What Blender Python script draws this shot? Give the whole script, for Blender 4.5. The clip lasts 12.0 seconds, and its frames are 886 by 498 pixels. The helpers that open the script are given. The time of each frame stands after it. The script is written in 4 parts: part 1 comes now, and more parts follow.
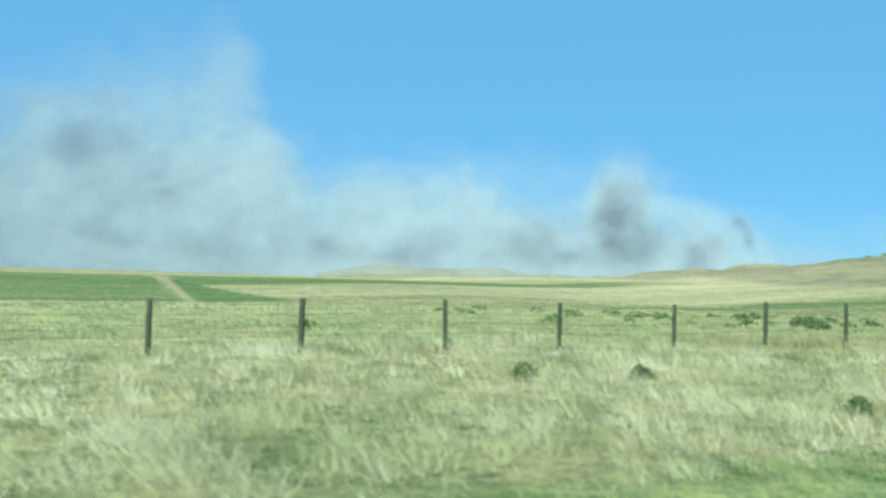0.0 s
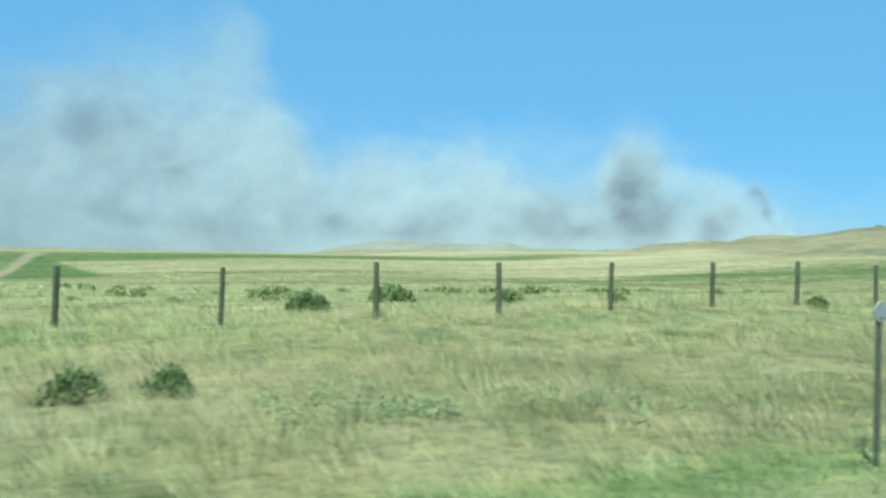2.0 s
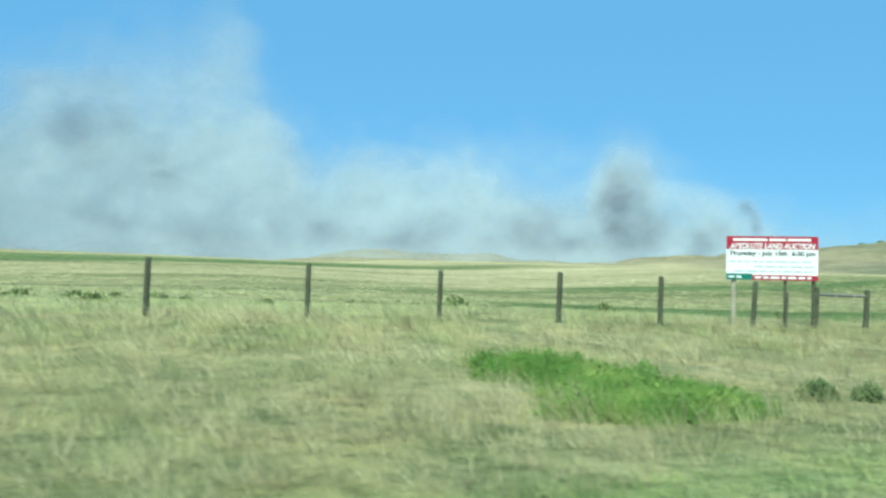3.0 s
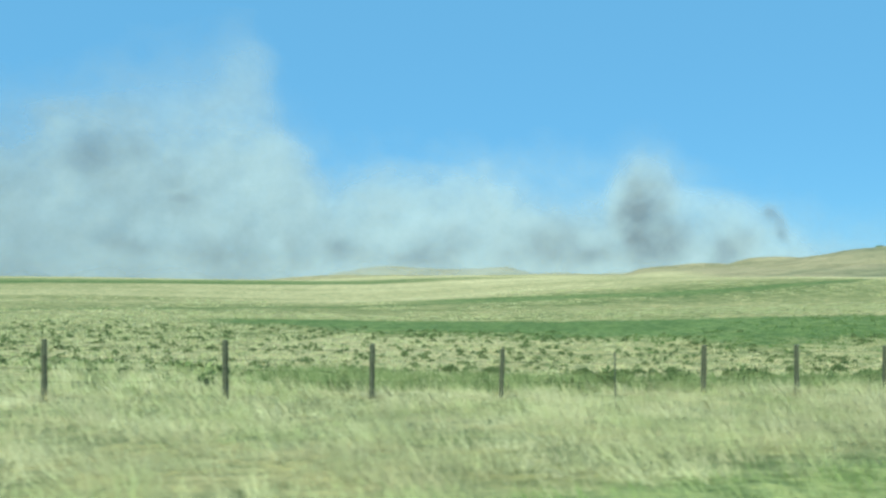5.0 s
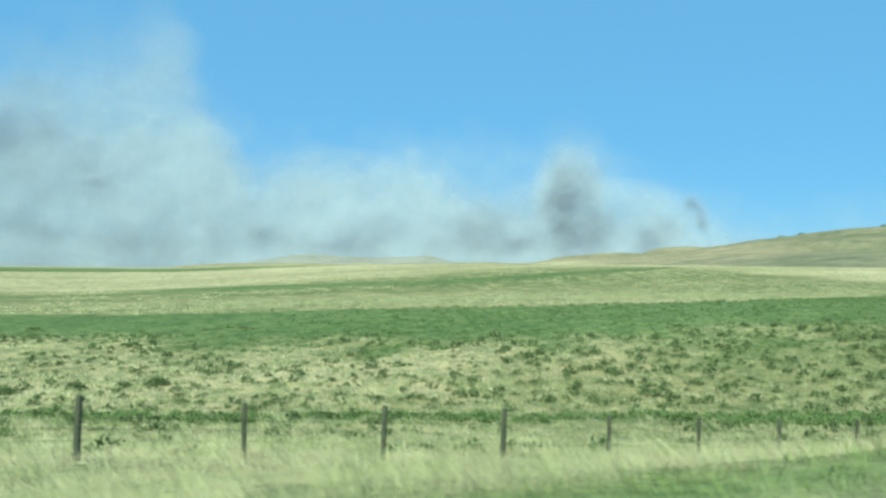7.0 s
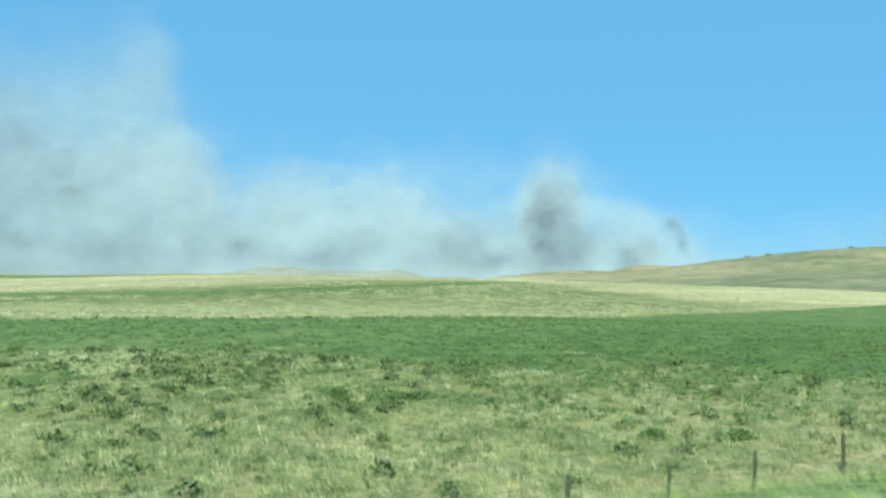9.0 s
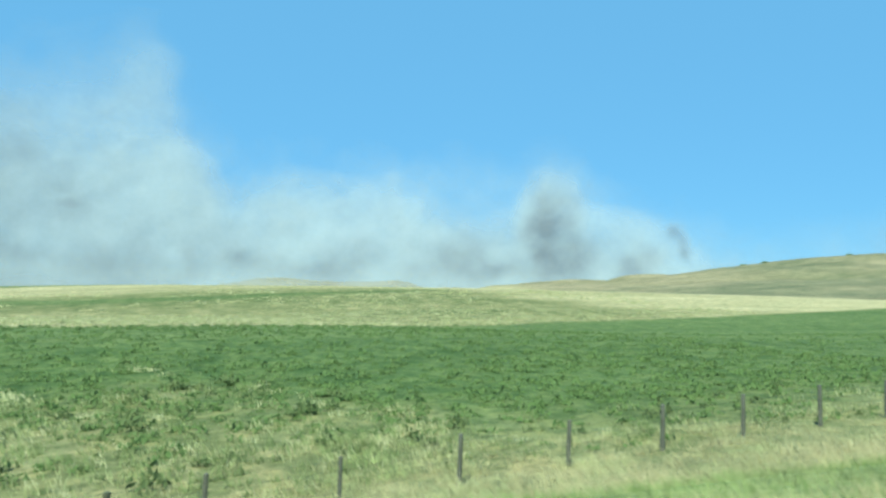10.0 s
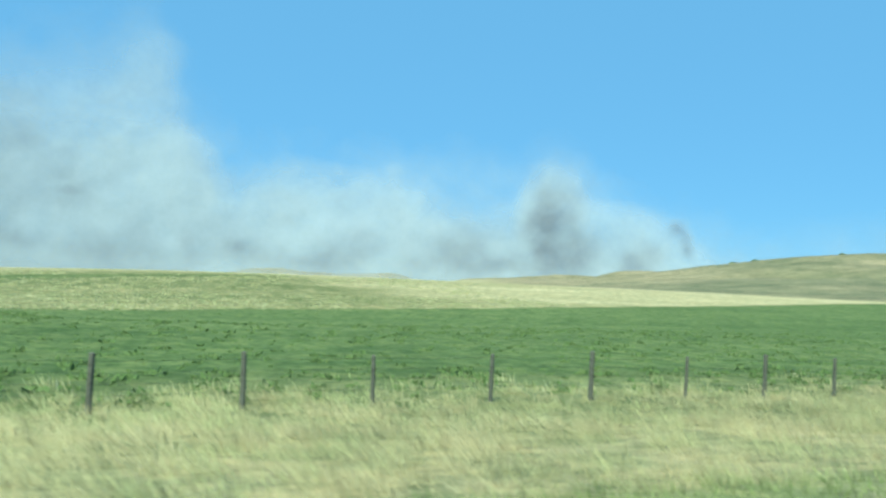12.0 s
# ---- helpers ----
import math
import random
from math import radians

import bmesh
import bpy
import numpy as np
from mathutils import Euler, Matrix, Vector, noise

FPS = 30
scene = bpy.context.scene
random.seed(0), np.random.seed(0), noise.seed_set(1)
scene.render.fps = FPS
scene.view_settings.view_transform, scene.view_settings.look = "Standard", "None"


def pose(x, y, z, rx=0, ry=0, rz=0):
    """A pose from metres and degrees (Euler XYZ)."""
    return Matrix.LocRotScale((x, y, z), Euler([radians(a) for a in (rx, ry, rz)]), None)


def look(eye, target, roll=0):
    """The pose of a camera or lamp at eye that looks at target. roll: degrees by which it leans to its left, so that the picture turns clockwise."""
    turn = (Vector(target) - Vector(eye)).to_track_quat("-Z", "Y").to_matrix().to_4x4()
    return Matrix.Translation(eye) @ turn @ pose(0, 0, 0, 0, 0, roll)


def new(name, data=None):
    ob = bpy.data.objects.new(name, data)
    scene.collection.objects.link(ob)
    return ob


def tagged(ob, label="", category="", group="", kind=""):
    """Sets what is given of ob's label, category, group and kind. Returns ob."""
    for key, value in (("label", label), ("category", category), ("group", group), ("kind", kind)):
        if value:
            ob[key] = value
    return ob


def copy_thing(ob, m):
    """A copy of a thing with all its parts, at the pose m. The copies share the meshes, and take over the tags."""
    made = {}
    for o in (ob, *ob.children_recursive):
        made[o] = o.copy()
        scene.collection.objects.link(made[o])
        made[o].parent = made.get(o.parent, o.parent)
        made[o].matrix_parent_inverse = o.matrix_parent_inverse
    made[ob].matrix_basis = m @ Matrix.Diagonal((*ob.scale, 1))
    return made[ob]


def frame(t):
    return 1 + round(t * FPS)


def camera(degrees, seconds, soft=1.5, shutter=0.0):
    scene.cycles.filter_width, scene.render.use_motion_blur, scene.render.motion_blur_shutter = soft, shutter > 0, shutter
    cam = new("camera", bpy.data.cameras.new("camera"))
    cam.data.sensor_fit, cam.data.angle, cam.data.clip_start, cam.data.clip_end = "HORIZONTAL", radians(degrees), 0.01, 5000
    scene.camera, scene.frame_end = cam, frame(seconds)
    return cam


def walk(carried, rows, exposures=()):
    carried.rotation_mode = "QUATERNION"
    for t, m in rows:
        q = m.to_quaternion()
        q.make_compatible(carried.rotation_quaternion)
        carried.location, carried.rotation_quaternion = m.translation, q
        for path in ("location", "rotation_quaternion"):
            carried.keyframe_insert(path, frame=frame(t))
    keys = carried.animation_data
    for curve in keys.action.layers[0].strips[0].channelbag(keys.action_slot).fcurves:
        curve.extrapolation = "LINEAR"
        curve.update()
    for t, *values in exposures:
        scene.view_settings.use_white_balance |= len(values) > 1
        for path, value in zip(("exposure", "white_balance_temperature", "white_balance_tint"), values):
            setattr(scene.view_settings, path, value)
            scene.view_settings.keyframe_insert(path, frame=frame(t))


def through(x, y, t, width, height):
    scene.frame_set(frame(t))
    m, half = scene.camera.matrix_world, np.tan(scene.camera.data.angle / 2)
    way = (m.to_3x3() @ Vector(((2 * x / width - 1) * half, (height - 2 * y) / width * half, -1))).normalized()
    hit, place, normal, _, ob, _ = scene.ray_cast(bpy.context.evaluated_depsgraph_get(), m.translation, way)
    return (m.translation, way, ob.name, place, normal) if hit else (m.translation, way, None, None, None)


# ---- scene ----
EXPOSURE, KELVIN, TINT = 0.5, 6000, -18
cam = camera(60.0, 12.0, soft=2.5, shutter=0.05)
PATH = [
    (0, (-7.115, 0.0, 1.7), (1.0442, 18.2519, 2.2471), 1.97),
    (0.5, (8.753, 0.0, 1.7), (16.4574, 18.4431, 2.4016), 2.23),
    (1, (24.574, 0.0, 1.7), (32.1595, 18.5019, 2.0813), 0.34),
    (1.5, (39.392, 0.0, 1.7), (46.9926, 18.4956, 2.0793), 0.19),
    (2, (55.162, 0.0, 1.7), (62.6959, 18.5264, 1.6005), 1.29),
    (2.5, (70.81, 0.0, 1.7), (78.3419, 18.5256, 1.9704), 2.22),
    (3, (86.354, 0.0, 1.7), (93.9547, 18.4987, 1.8609), 2.43),
    (3.2, (92.491, 0.0, 1.7), (100.1427, 18.4783, 1.6941), 2.04),
    (4.8, (141.137, 0.0, 1.7), (147.9648, 18.7887, 2.3), 0.28),
    (5, (147.21, 0.0, 1.7), (153.9656, 18.8165, 2.2521), 0.83),
    (5.5, (161.8, 0.0, 1.7), (168.9749, 18.6684, 1.7663), 0.72),
    (6, (176.766, 0.0, 1.7), (184.3315, 18.514, 1.6929), 0.30),
    (6.5, (191.835, 0.0, 1.7), (199.6045, 18.4253, 2.0751), 0.79),
    (7, (207.007, 0.0, 1.7), (215.1456, 18.2668, 1.9942), 1.03),
    (7.5, (222.17, 0.0, 1.7), (230.7173, 18.0802, 1.9185), 1.61),
    (7.7, (228.214, 0.0, 1.7), (236.9984, 17.9668, 1.8601), 1.69),
    (9.3, (275.669, 0.0, 1.7), (283.7737, 18.2687, 2.4542), 1.80),
    (9.5, (281.513, 0.0, 1.7), (289.6571, 18.2524, 2.4227), 1.20),
    (10, (296.054, 0.0, 1.7), (304.1057, 18.2818, 2.6707), 1.75),
    (10.5, (310.475, 0.0, 1.7), (318.5849, 18.2353, 3.0058), 0.27),
    (11, (324.766, 0.0, 1.7), (332.8779, 18.1677, 3.7305), 0.96),
    (11.5, (338.809, 0.0, 1.7), (346.5868, 18.3002, 3.8486), 1.08),
    (12, (352.785, 0.0, 1.7), (360.4886, 18.4393, 2.5061), 2.80),
]
walk(cam, [(t, look(e, g, r)) for t, e, g, r in PATH], [(0, EXPOSURE, KELVIN, TINT), (3.2, EXPOSURE, KELVIN, TINT), (5, EXPOSURE - 0.02, KELVIN + 120, TINT - 1), (7.7, EXPOSURE - 0.02, KELVIN + 120, TINT - 1), (9.5, EXPOSURE + 0.06, KELVIN + 120, TINT - 1), (12, EXPOSURE + 0.05, KELVIN + 100, TINT - 1)])

# ---- light ----
SUN_ELEVATION, SUN_AZIMUTH = radians(52), radians(222)
world = bpy.data.worlds.new("world")
scene.world = world
world.use_nodes = True
wt = world.node_tree
sky = wt.nodes.new("ShaderNodeTexSky")
sky.sky_type = "NISHITA"
sky.sun_disc = False
sky.sun_elevation, sky.sun_rotation = SUN_ELEVATION, SUN_AZIMUTH
sky.altitude, sky.air_density, sky.dust_density, sky.ozone_density = 1500, 1.0, 0.0, 9.0
# thin smoke haze evens the sky out towards the horizon
haze = wt.nodes.new("ShaderNodeMix")
haze.data_type, haze.inputs[0].default_value, haze.inputs[7].default_value = "RGBA", 0.85, (1.0, 2.15, 3.95, 1)
wt.links.new(sky.outputs[0], haze.inputs[6])
wt.links.new(haze.outputs[2], wt.nodes["Background"].inputs[0])
wt.nodes["Background"].inputs[1].default_value = 0.15
sun = new("sun", bpy.data.lights.new("sun", "SUN"))
sun.data.energy, sun.data.angle, sun.data.color = 4.6, radians(0.5), (1.0, 0.94, 0.82)
toward = Vector((math.sin(SUN_AZIMUTH) * math.cos(SUN_ELEVATION), math.cos(SUN_AZIMUTH) * math.cos(SUN_ELEVATION), math.sin(SUN_ELEVATION)))
sun.matrix_world = look(toward * 60, (0, 0, 0))

# ---- shape of the land ----
XS = np.array([-404, -64, 16, 46, 76, 117, 160, 200, 240, 280, 320, 360, 376, 420, 600, 900], float)
YS = np.array([19.15, 38, 60, 90, 150, 210, 400, 700, 1000.0])
HEIGHTS = [
    np.array([-0.9, -0.9, -0.45, -0.41, -0.06, -0.38, -1.86, -2.6, -5.6, -5.5, -2.7, -1.63, -1.64, -1.7, -1.5, -1.5], float),
    np.array([-1.3, -1.3, -1.2, -1.16, -1, -1.5, -4, -6.2, -7.7, -4.9, -2.9, -2.2, -2.11, -2.2, -2, -2], float),
    np.array([-2, -2, -1.8, -2.03, -2.6, -4.2, -6.4, -8, -6.4, -3.7, -2.6, -2.6, -2.6, -2.6, -2.4, -2.4], float),
    np.array([-3.4, -3.4, -3.2, -3.51, -4.2, -6, -7.2, -7.3, -5, -3.8, -3.5, -4.1, -4.08, -3.6, -3, -3], float),
    np.array([-7, -7, -7, -6.77, -6.6, -6.8, -7.6, -7.6, -6.6, -5.8, -4.8, -3.2, -2.8, -2.2, -2, -2], float),
    np.array([-10.3, -10.3, -10.3, -9.44, -8.5, -7.8, -8.4, -8.7, -7, -4.6, -2.3, -0.5, -0.06, 0.6, 1, 0], float),
    np.array([-4.5, -4.5, -4.5, -4.49, -4.5, -4.6, -4.8, -4.9, -4.9, -3.4, -1.9, -1.5, -1.5, -1.8, -2, -1], float),
    np.array([-12, -12, -12, -12, -12, -12, -12, -12, -11, -10, -8, -5, -4.42, -4, -3, -1], float),
    np.array([-18, -18, -18, -18, -18, -18, -17, -16, -14, -12, -9, -6, -5.04, -3, 0, 3], float),
]
# Crest heights of the far knolls and of the long hill, by bearing in degrees from a point on the road.
KNOLL_AT = [0, 6, 9, 11, 13.5, 15, 17, 19.5, 21.5, 23.5, 25.5, 28, 32, 36, 42]
KNOLL_Z = [-55, -45, -20, -1, 11, 14, 8, 6, 9, 17, 9, 3, 4, 2, -40]
HILL_AT = [26, 33, 36.5, 40.5, 44.5, 48, 50, 53, 56, 60, 66, 80, 110, 140]
HILL_Z = [-70, 13, 28, 36, 44, 54.5, 61, 69, 76, 80, 83, 76, 45, -40]


def curve(xs, v, q):
    """Smooth curve through the nodes (xs, v) at q."""
    q = np.clip(q, xs[0], xs[-1])
    i = np.clip(np.searchsorted(xs, q) - 1, 0, len(xs) - 2)
    h, m = xs[i + 1] - xs[i], np.gradient(v, xs)
    u = (q - xs[i]) / h
    return (2 * u**3 - 3 * u**2 + 1) * v[i] + (u**3 - 2 * u**2 + u) * h * m[i] + (3 * u**2 - 2 * u**3) * v[i + 1] + (u**3 - u**2) * h * m[i + 1]


def ease(a, b, q):
    u = np.clip((q - a) / (b - a), 0, 1)
    return u * u * (3 - 2 * u)


def height(x, y):
    """Height of the land at plan places x, y (arrays)."""
    x, y = np.broadcast_arrays(np.asarray(x, float), np.asarray(y, float))
    p = np.stack([curve(XS, row, x) for row in HEIGHTS])
    m = np.gradient(p, YS, axis=0)
    q = np.clip(y, YS[0], YS[-1])
    i = np.clip(np.searchsorted(YS, q) - 1, 0, len(YS) - 2)
    h = (YS[1:] - YS[:-1])[i]
    u = (q - YS[i]) / h
    pick = lambda a, j: np.take_along_axis(a, j[None], 0)[0]
    z = (2 * u**3 - 3 * u**2 + 1) * pick(p, i) + (u**3 - 2 * u**2 + u) * h * pick(m, i)
    z = z + (3 * u**2 - 2 * u**3) * pick(p, i + 1) + (u**3 - u**2) * h * pick(m, i + 1)
    # road bank and ditch between the road and the fence
    s = np.clip((y - 5.4) / 13.75, 0, 1)
    bank = -0.18 + (p[0] + 0.18) * s * (1.25 - 0.25 * s) - 0.3 * np.sin(np.pi * s) * np.clip(1 + p[0], 0, 1)
    bank = bank + 0.2 * np.exp(-(((y - 8.0) / 1.6) ** 2)) * ease(278, 290, x) * ease(322, 308, x) + 0.16 * np.exp(-(((y - 7.2) / 1.3) ** 2)) * ease(276, 288, x) * ease(304, 296, x)
    z = np.where(y < 19.15, bank, z)
    z = np.where(y < 5.4, -0.18 * np.clip((y - 3.4) / 2.0, 0, 1), z)
    z = np.where(y < -6.5, -0.5 * np.clip((-6.5 - y) / 6, 0, 1), z)
    # far valley, knolls and hill
    r, b = np.hypot(x - 180, y), np.degrees(np.arctan2(x - 180, y))
    z = z + (-45 - z) * ease(1100, 1700, np.where(y > 0, r, 0))
    knoll = np.interp(b, KNOLL_AT, KNOLL_Z)
    z = np.where(y > 0, np.maximum(z, z + (knoll - z) * ease(1500, 2000, r) * (1 - ease(2050, 2500, r))), z)
    hill = np.interp(b, HILL_AT, HILL_Z)
    rise = 0.35 * ease(700, 1100, r) + 0.65 * ease(1000, 1500, r)
    return np.where(y > -900, np.maximum(z, z + (hill - z) * rise * (1 - ease(1600, 2300, r))), z)


def hashed(i, j, k):
    n = (i * 374761393 + j * 668265263 + k * 2147483647) & 0xFFFFFFFF
    n = ((n ^ (n >> 13)) * 1274126177) & 0xFFFFFFFF
    return ((n ^ (n >> 16)) & 0xFFFF) / 65535.0


def grain(x, y, size, seed=0, octaves=3):
    """Smooth random field in 0 to 1, with features about size metres across."""
    total, amp, norm = 0.0, 1.0, 0.0
    for o in range(octaves):
        u, v = np.asarray(x, float) / size * 2**o + 917.3, np.asarray(y, float) / size * 2**o + 431.7
        i, j = np.floor(u).astype(np.int64), np.floor(v).astype(np.int64)
        a, b = u - i, v - j
        a, b = a * a * (3 - 2 * a), b * b * (3 - 2 * b)
        k = seed * 31 + o
        top = hashed(i, j, k) * (1 - a) + hashed(i + 1, j, k) * a
        low = hashed(i, j + 1, k) * (1 - a) + hashed(i + 1, j + 1, k) * a
        total, norm, amp = total + amp * (top * (1 - b) + low * b), norm + amp, amp * 0.5
    return total / norm


def land(x, y):
    """Height of the ground with its small unevenness."""
    x, y = np.asarray(x, float), np.asarray(y, float)
    z = height(x, y)
    rough = ease(6, 10, np.abs(y))
    z = z + rough * (grain(x, y, 5, 1) - 0.5) * 0.24 + ease(60, 300, y) * (grain(x, y, 60, 2) - 0.5) * 0.7
    far = ease(700, 1300, np.hypot(x - 180, y))
    gully = np.abs(grain(x, y, 260, 3, 4) - 0.5) * 2
    z = z - far * (1 - gully) ** 3 * 15 + far * (grain(x, y, 120, 4) - 0.5) * 5
    return np.where((y < 3.3) & (y > -5.5), -0.07, z)


def at_ground(x, y, sink=0.0):
    return float(land(np.array([x]), np.array([y]))[0]) - sink


# ---- materials ----
def material(name, rough=0.9, metal=0.0, spec=0.3):
    m = bpy.data.materials.new(name)
    m.use_nodes = True
    b = m.node_tree.nodes["Principled BSDF"]
    b.inputs["Roughness"].default_value, b.inputs["Metallic"].default_value = rough, metal
    b.inputs["Specular IOR Level"].default_value = spec
    return m, m.node_tree, b


def node(tree, kind, **inputs):
    n = tree.nodes.new(kind)
    for key, value in inputs.items():
        n.inputs[key.replace("_", " ")].default_value = value
    return n


def noise_of(tree, coords, scale, detail=4.0, rough=0.6):
    n = node(tree, "ShaderNodeTexNoise", Scale=scale, Detail=detail, Roughness=rough)
    tree.links.new(coords, n.inputs["Vector"])
    return n.outputs["Fac"]


def ramp(tree, fac, stops):
    n = tree.nodes.new("ShaderNodeValToRGB")
    while len(n.color_ramp.elements) < len(stops):
        n.color_ramp.elements.new(0.5)
    for e, (at, col) in zip(n.color_ramp.elements, stops):
        e.position, e.color = at, (*col, 1)
    tree.links.new(fac, n.inputs["Fac"])
    return n.outputs["Color"]


def mixed(tree, fac, a, b, kind="MIX"):
    n = tree.nodes.new("ShaderNodeMix")
    n.data_type, n.blend_type = "RGBA", kind
    for value, slot in ((fac, 0), (a, 6), (b, 7)):
        if hasattr(value, "default_value"):
            tree.links.new(value, n.inputs[slot])
        elif slot == 0:
            n.inputs[0].default_value = value
        else:
            n.inputs[slot].default_value = (*value, 1)
    return n.outputs[2]


def place_of(tree):
    return tree.nodes.new("ShaderNodeNewGeometry").outputs["Position"]


def bumped(tree, shader, fac, strength, distance):
    n = node(tree, "ShaderNodeBump", Strength=strength, Distance=distance)
    tree.links.new(fac, n.inputs["Height"])
    tree.links.new(n.outputs[0], shader.inputs["Normal"])


def plain(name, col, rough=0.7, metal=0.0, scale=30.0, vary=0.35):
    """A surface of one colour with fine and coarse wear."""
    m, t, b = material(name, rough, metal)
    c = t.nodes.new("ShaderNodeTexCoord").outputs["Object"]
    dark, light = tuple(v * (1 - vary) for v in col), tuple(min(1, v * (1 + vary)) for v in col)
    fine = ramp(t, noise_of(t, c, scale), [(0.3, dark), (0.7, light)])
    t.links.new(mixed(t, 0.35, fine, ramp(t, noise_of(t, c, scale * 0.12, 2), [(0.35, dark), (0.65, light)])), b.inputs["Base Color"])
    bumped(t, b, noise_of(t, c, scale * 2), 0.3, 0.004)
    return m



def land_material():
    m, t, b = material("prairie_ground", 0.95, spec=0.1)
    p = place_of(t)
    cover = t.nodes.new("ShaderNodeAttribute")
    cover.attribute_name = "cover"
    parts = t.nodes.new("ShaderNodeSeparateColor")
    t.links.new(cover.outputs["Color"], parts.inputs[0])
    flat = t.nodes.new("ShaderNodeMapping")
    flat.inputs["Scale"].default_value = (0.9, 0.75, 1.0)
    t.links.new(p, flat.inputs["Vector"])
    q = flat.outputs[0]
    streak = t.nodes.new("ShaderNodeMapping")
    streak.inputs["Scale"].default_value = (0.12, 1.0, 1.0)
    t.links.new(p, streak.inputs["Vector"])
    wide, mid, fine = noise_of(t, streak.outputs[0], 0.035, 6, 0.65), noise_of(t, q, 0.2, 6, 0.7), noise_of(t, p, 2.2, 6, 0.75)
    dry = ramp(t, mid, [(0.36, (0.16, 0.18, 0.09)), (0.5, (0.27, 0.265, 0.155)), (0.64, (0.42, 0.39, 0.26))])
    dry = mixed(t, 0.5, dry, ramp(t, wide, [(0.4, (0.17, 0.19, 0.095)), (0.5, (0.28, 0.27, 0.16)), (0.6, (0.42, 0.385, 0.26))]))
    pale = mixed(t, 0.5, ramp(t, mid, [(0.32, (0.34, 0.31, 0.19)), (0.68, (0.56, 0.5, 0.36))]), ramp(t, wide, [(0.41, (0.25, 0.26, 0.14)), (0.58, (0.56, 0.5, 0.36))]))
    green = mixed(t, 0.45, ramp(t, mid, [(0.38, (0.075, 0.12, 0.05)), (0.62, (0.165, 0.225, 0.095))]), ramp(t, noise_of(t, q, 0.9, 4, 0.65), [(0.36, (0.07, 0.115, 0.048)), (0.5, (0.11, 0.165, 0.07)), (0.66, (0.165, 0.215, 0.1))]))
    green = mixed(t, 0.35, green, ramp(t, wide, [(0.42, (0.075, 0.125, 0.05)), (0.58, (0.175, 0.225, 0.105))]))
    olive = mixed(t, 0.4, ramp(t, mid, [(0.36, (0.12, 0.15, 0.07)), (0.5, (0.2, 0.21, 0.115)), (0.64, (0.37, 0.345, 0.215))]), ramp(t, wide, [(0.4, (0.13, 0.165, 0.075)), (0.6, (0.34, 0.32, 0.19))]))
    col = mixed(t, parts.outputs[1], dry, olive)
    col = mixed(t, parts.outputs[2], col, pale)
    col = mixed(t, parts.outputs[0], col, green)
    far = t.nodes.new("ShaderNodeAttribute")
    far.attribute_name = "hill"
    slope = mixed(t, 0.5, ramp(t, noise_of(t, p, 0.012, 6, 0.6), [(0.38, (0.2, 0.18, 0.135)), (0.5, (0.3, 0.262, 0.195)), (0.62, (0.4, 0.345, 0.26))]),
                  ramp(t, noise_of(t, p, 0.06, 5, 0.65), [(0.38, (0.17, 0.165, 0.118)), (0.6, (0.36, 0.315, 0.235))]))
    scrub = t.nodes.new("ShaderNodeAttribute")
    scrub.attribute_name = "scrub"
    slope = mixed(t, scrub.outputs["Fac"], slope, ramp(t, noise_of(t, p, 0.03, 5, 0.65), [(0.36, (0.11, 0.125, 0.09)), (0.5, (0.165, 0.175, 0.125)), (0.64, (0.24, 0.23, 0.165))]))
    col = mixed(t, far.outputs["Fac"], col, slope)
    fresh = t.nodes.new("ShaderNodeAttribute")
    fresh.attribute_name = "fresh"
    col = mixed(t, fresh.outputs["Fac"], col, ramp(t, fine, [(0.36, (0.2, 0.26, 0.12)), (0.64, (0.27, 0.32, 0.16))]))
    shade = ramp(t, fine, [(0.36, (0.42, 0.48, 0.4)), (0.5, (0.95, 0.95, 0.95)), (0.64, (1.3, 1.25, 1.15))])
    col = mixed(t, 0.8, col, shade, "MULTIPLY")
    tuft = ramp(t, noise_of(t, q, 0.7, 3, 0.6), [(0.4, (0.62, 0.72, 0.62)), (0.5, (0.95, 0.97, 0.95)), (0.6, (1.25, 1.16, 1.1))])
    col = mixed(t, 0.75, col, tuft, "MULTIPLY")
    col = mixed(t, 1.0, col, (0.99, 0.93, 0.83), "MULTIPLY")
    soil = t.nodes.new("ShaderNodeAttribute")
    soil.attribute_name = "soil"
    col = mixed(t, soil.outputs["Fac"], col, ramp(t, fine, [(0.3, (0.2, 0.15, 0.1)), (0.7, (0.38, 0.31, 0.22))]))
    t.links.new(col, b.inputs["Base Color"])
    bumped(t, b, fine, 0.8, 0.15)
    return m


def straw(c):
    """The sun-bleached cast that all the plants here share."""
    return (c[0] * 0.92, c[1] * 0.92, c[2] * 0.83)


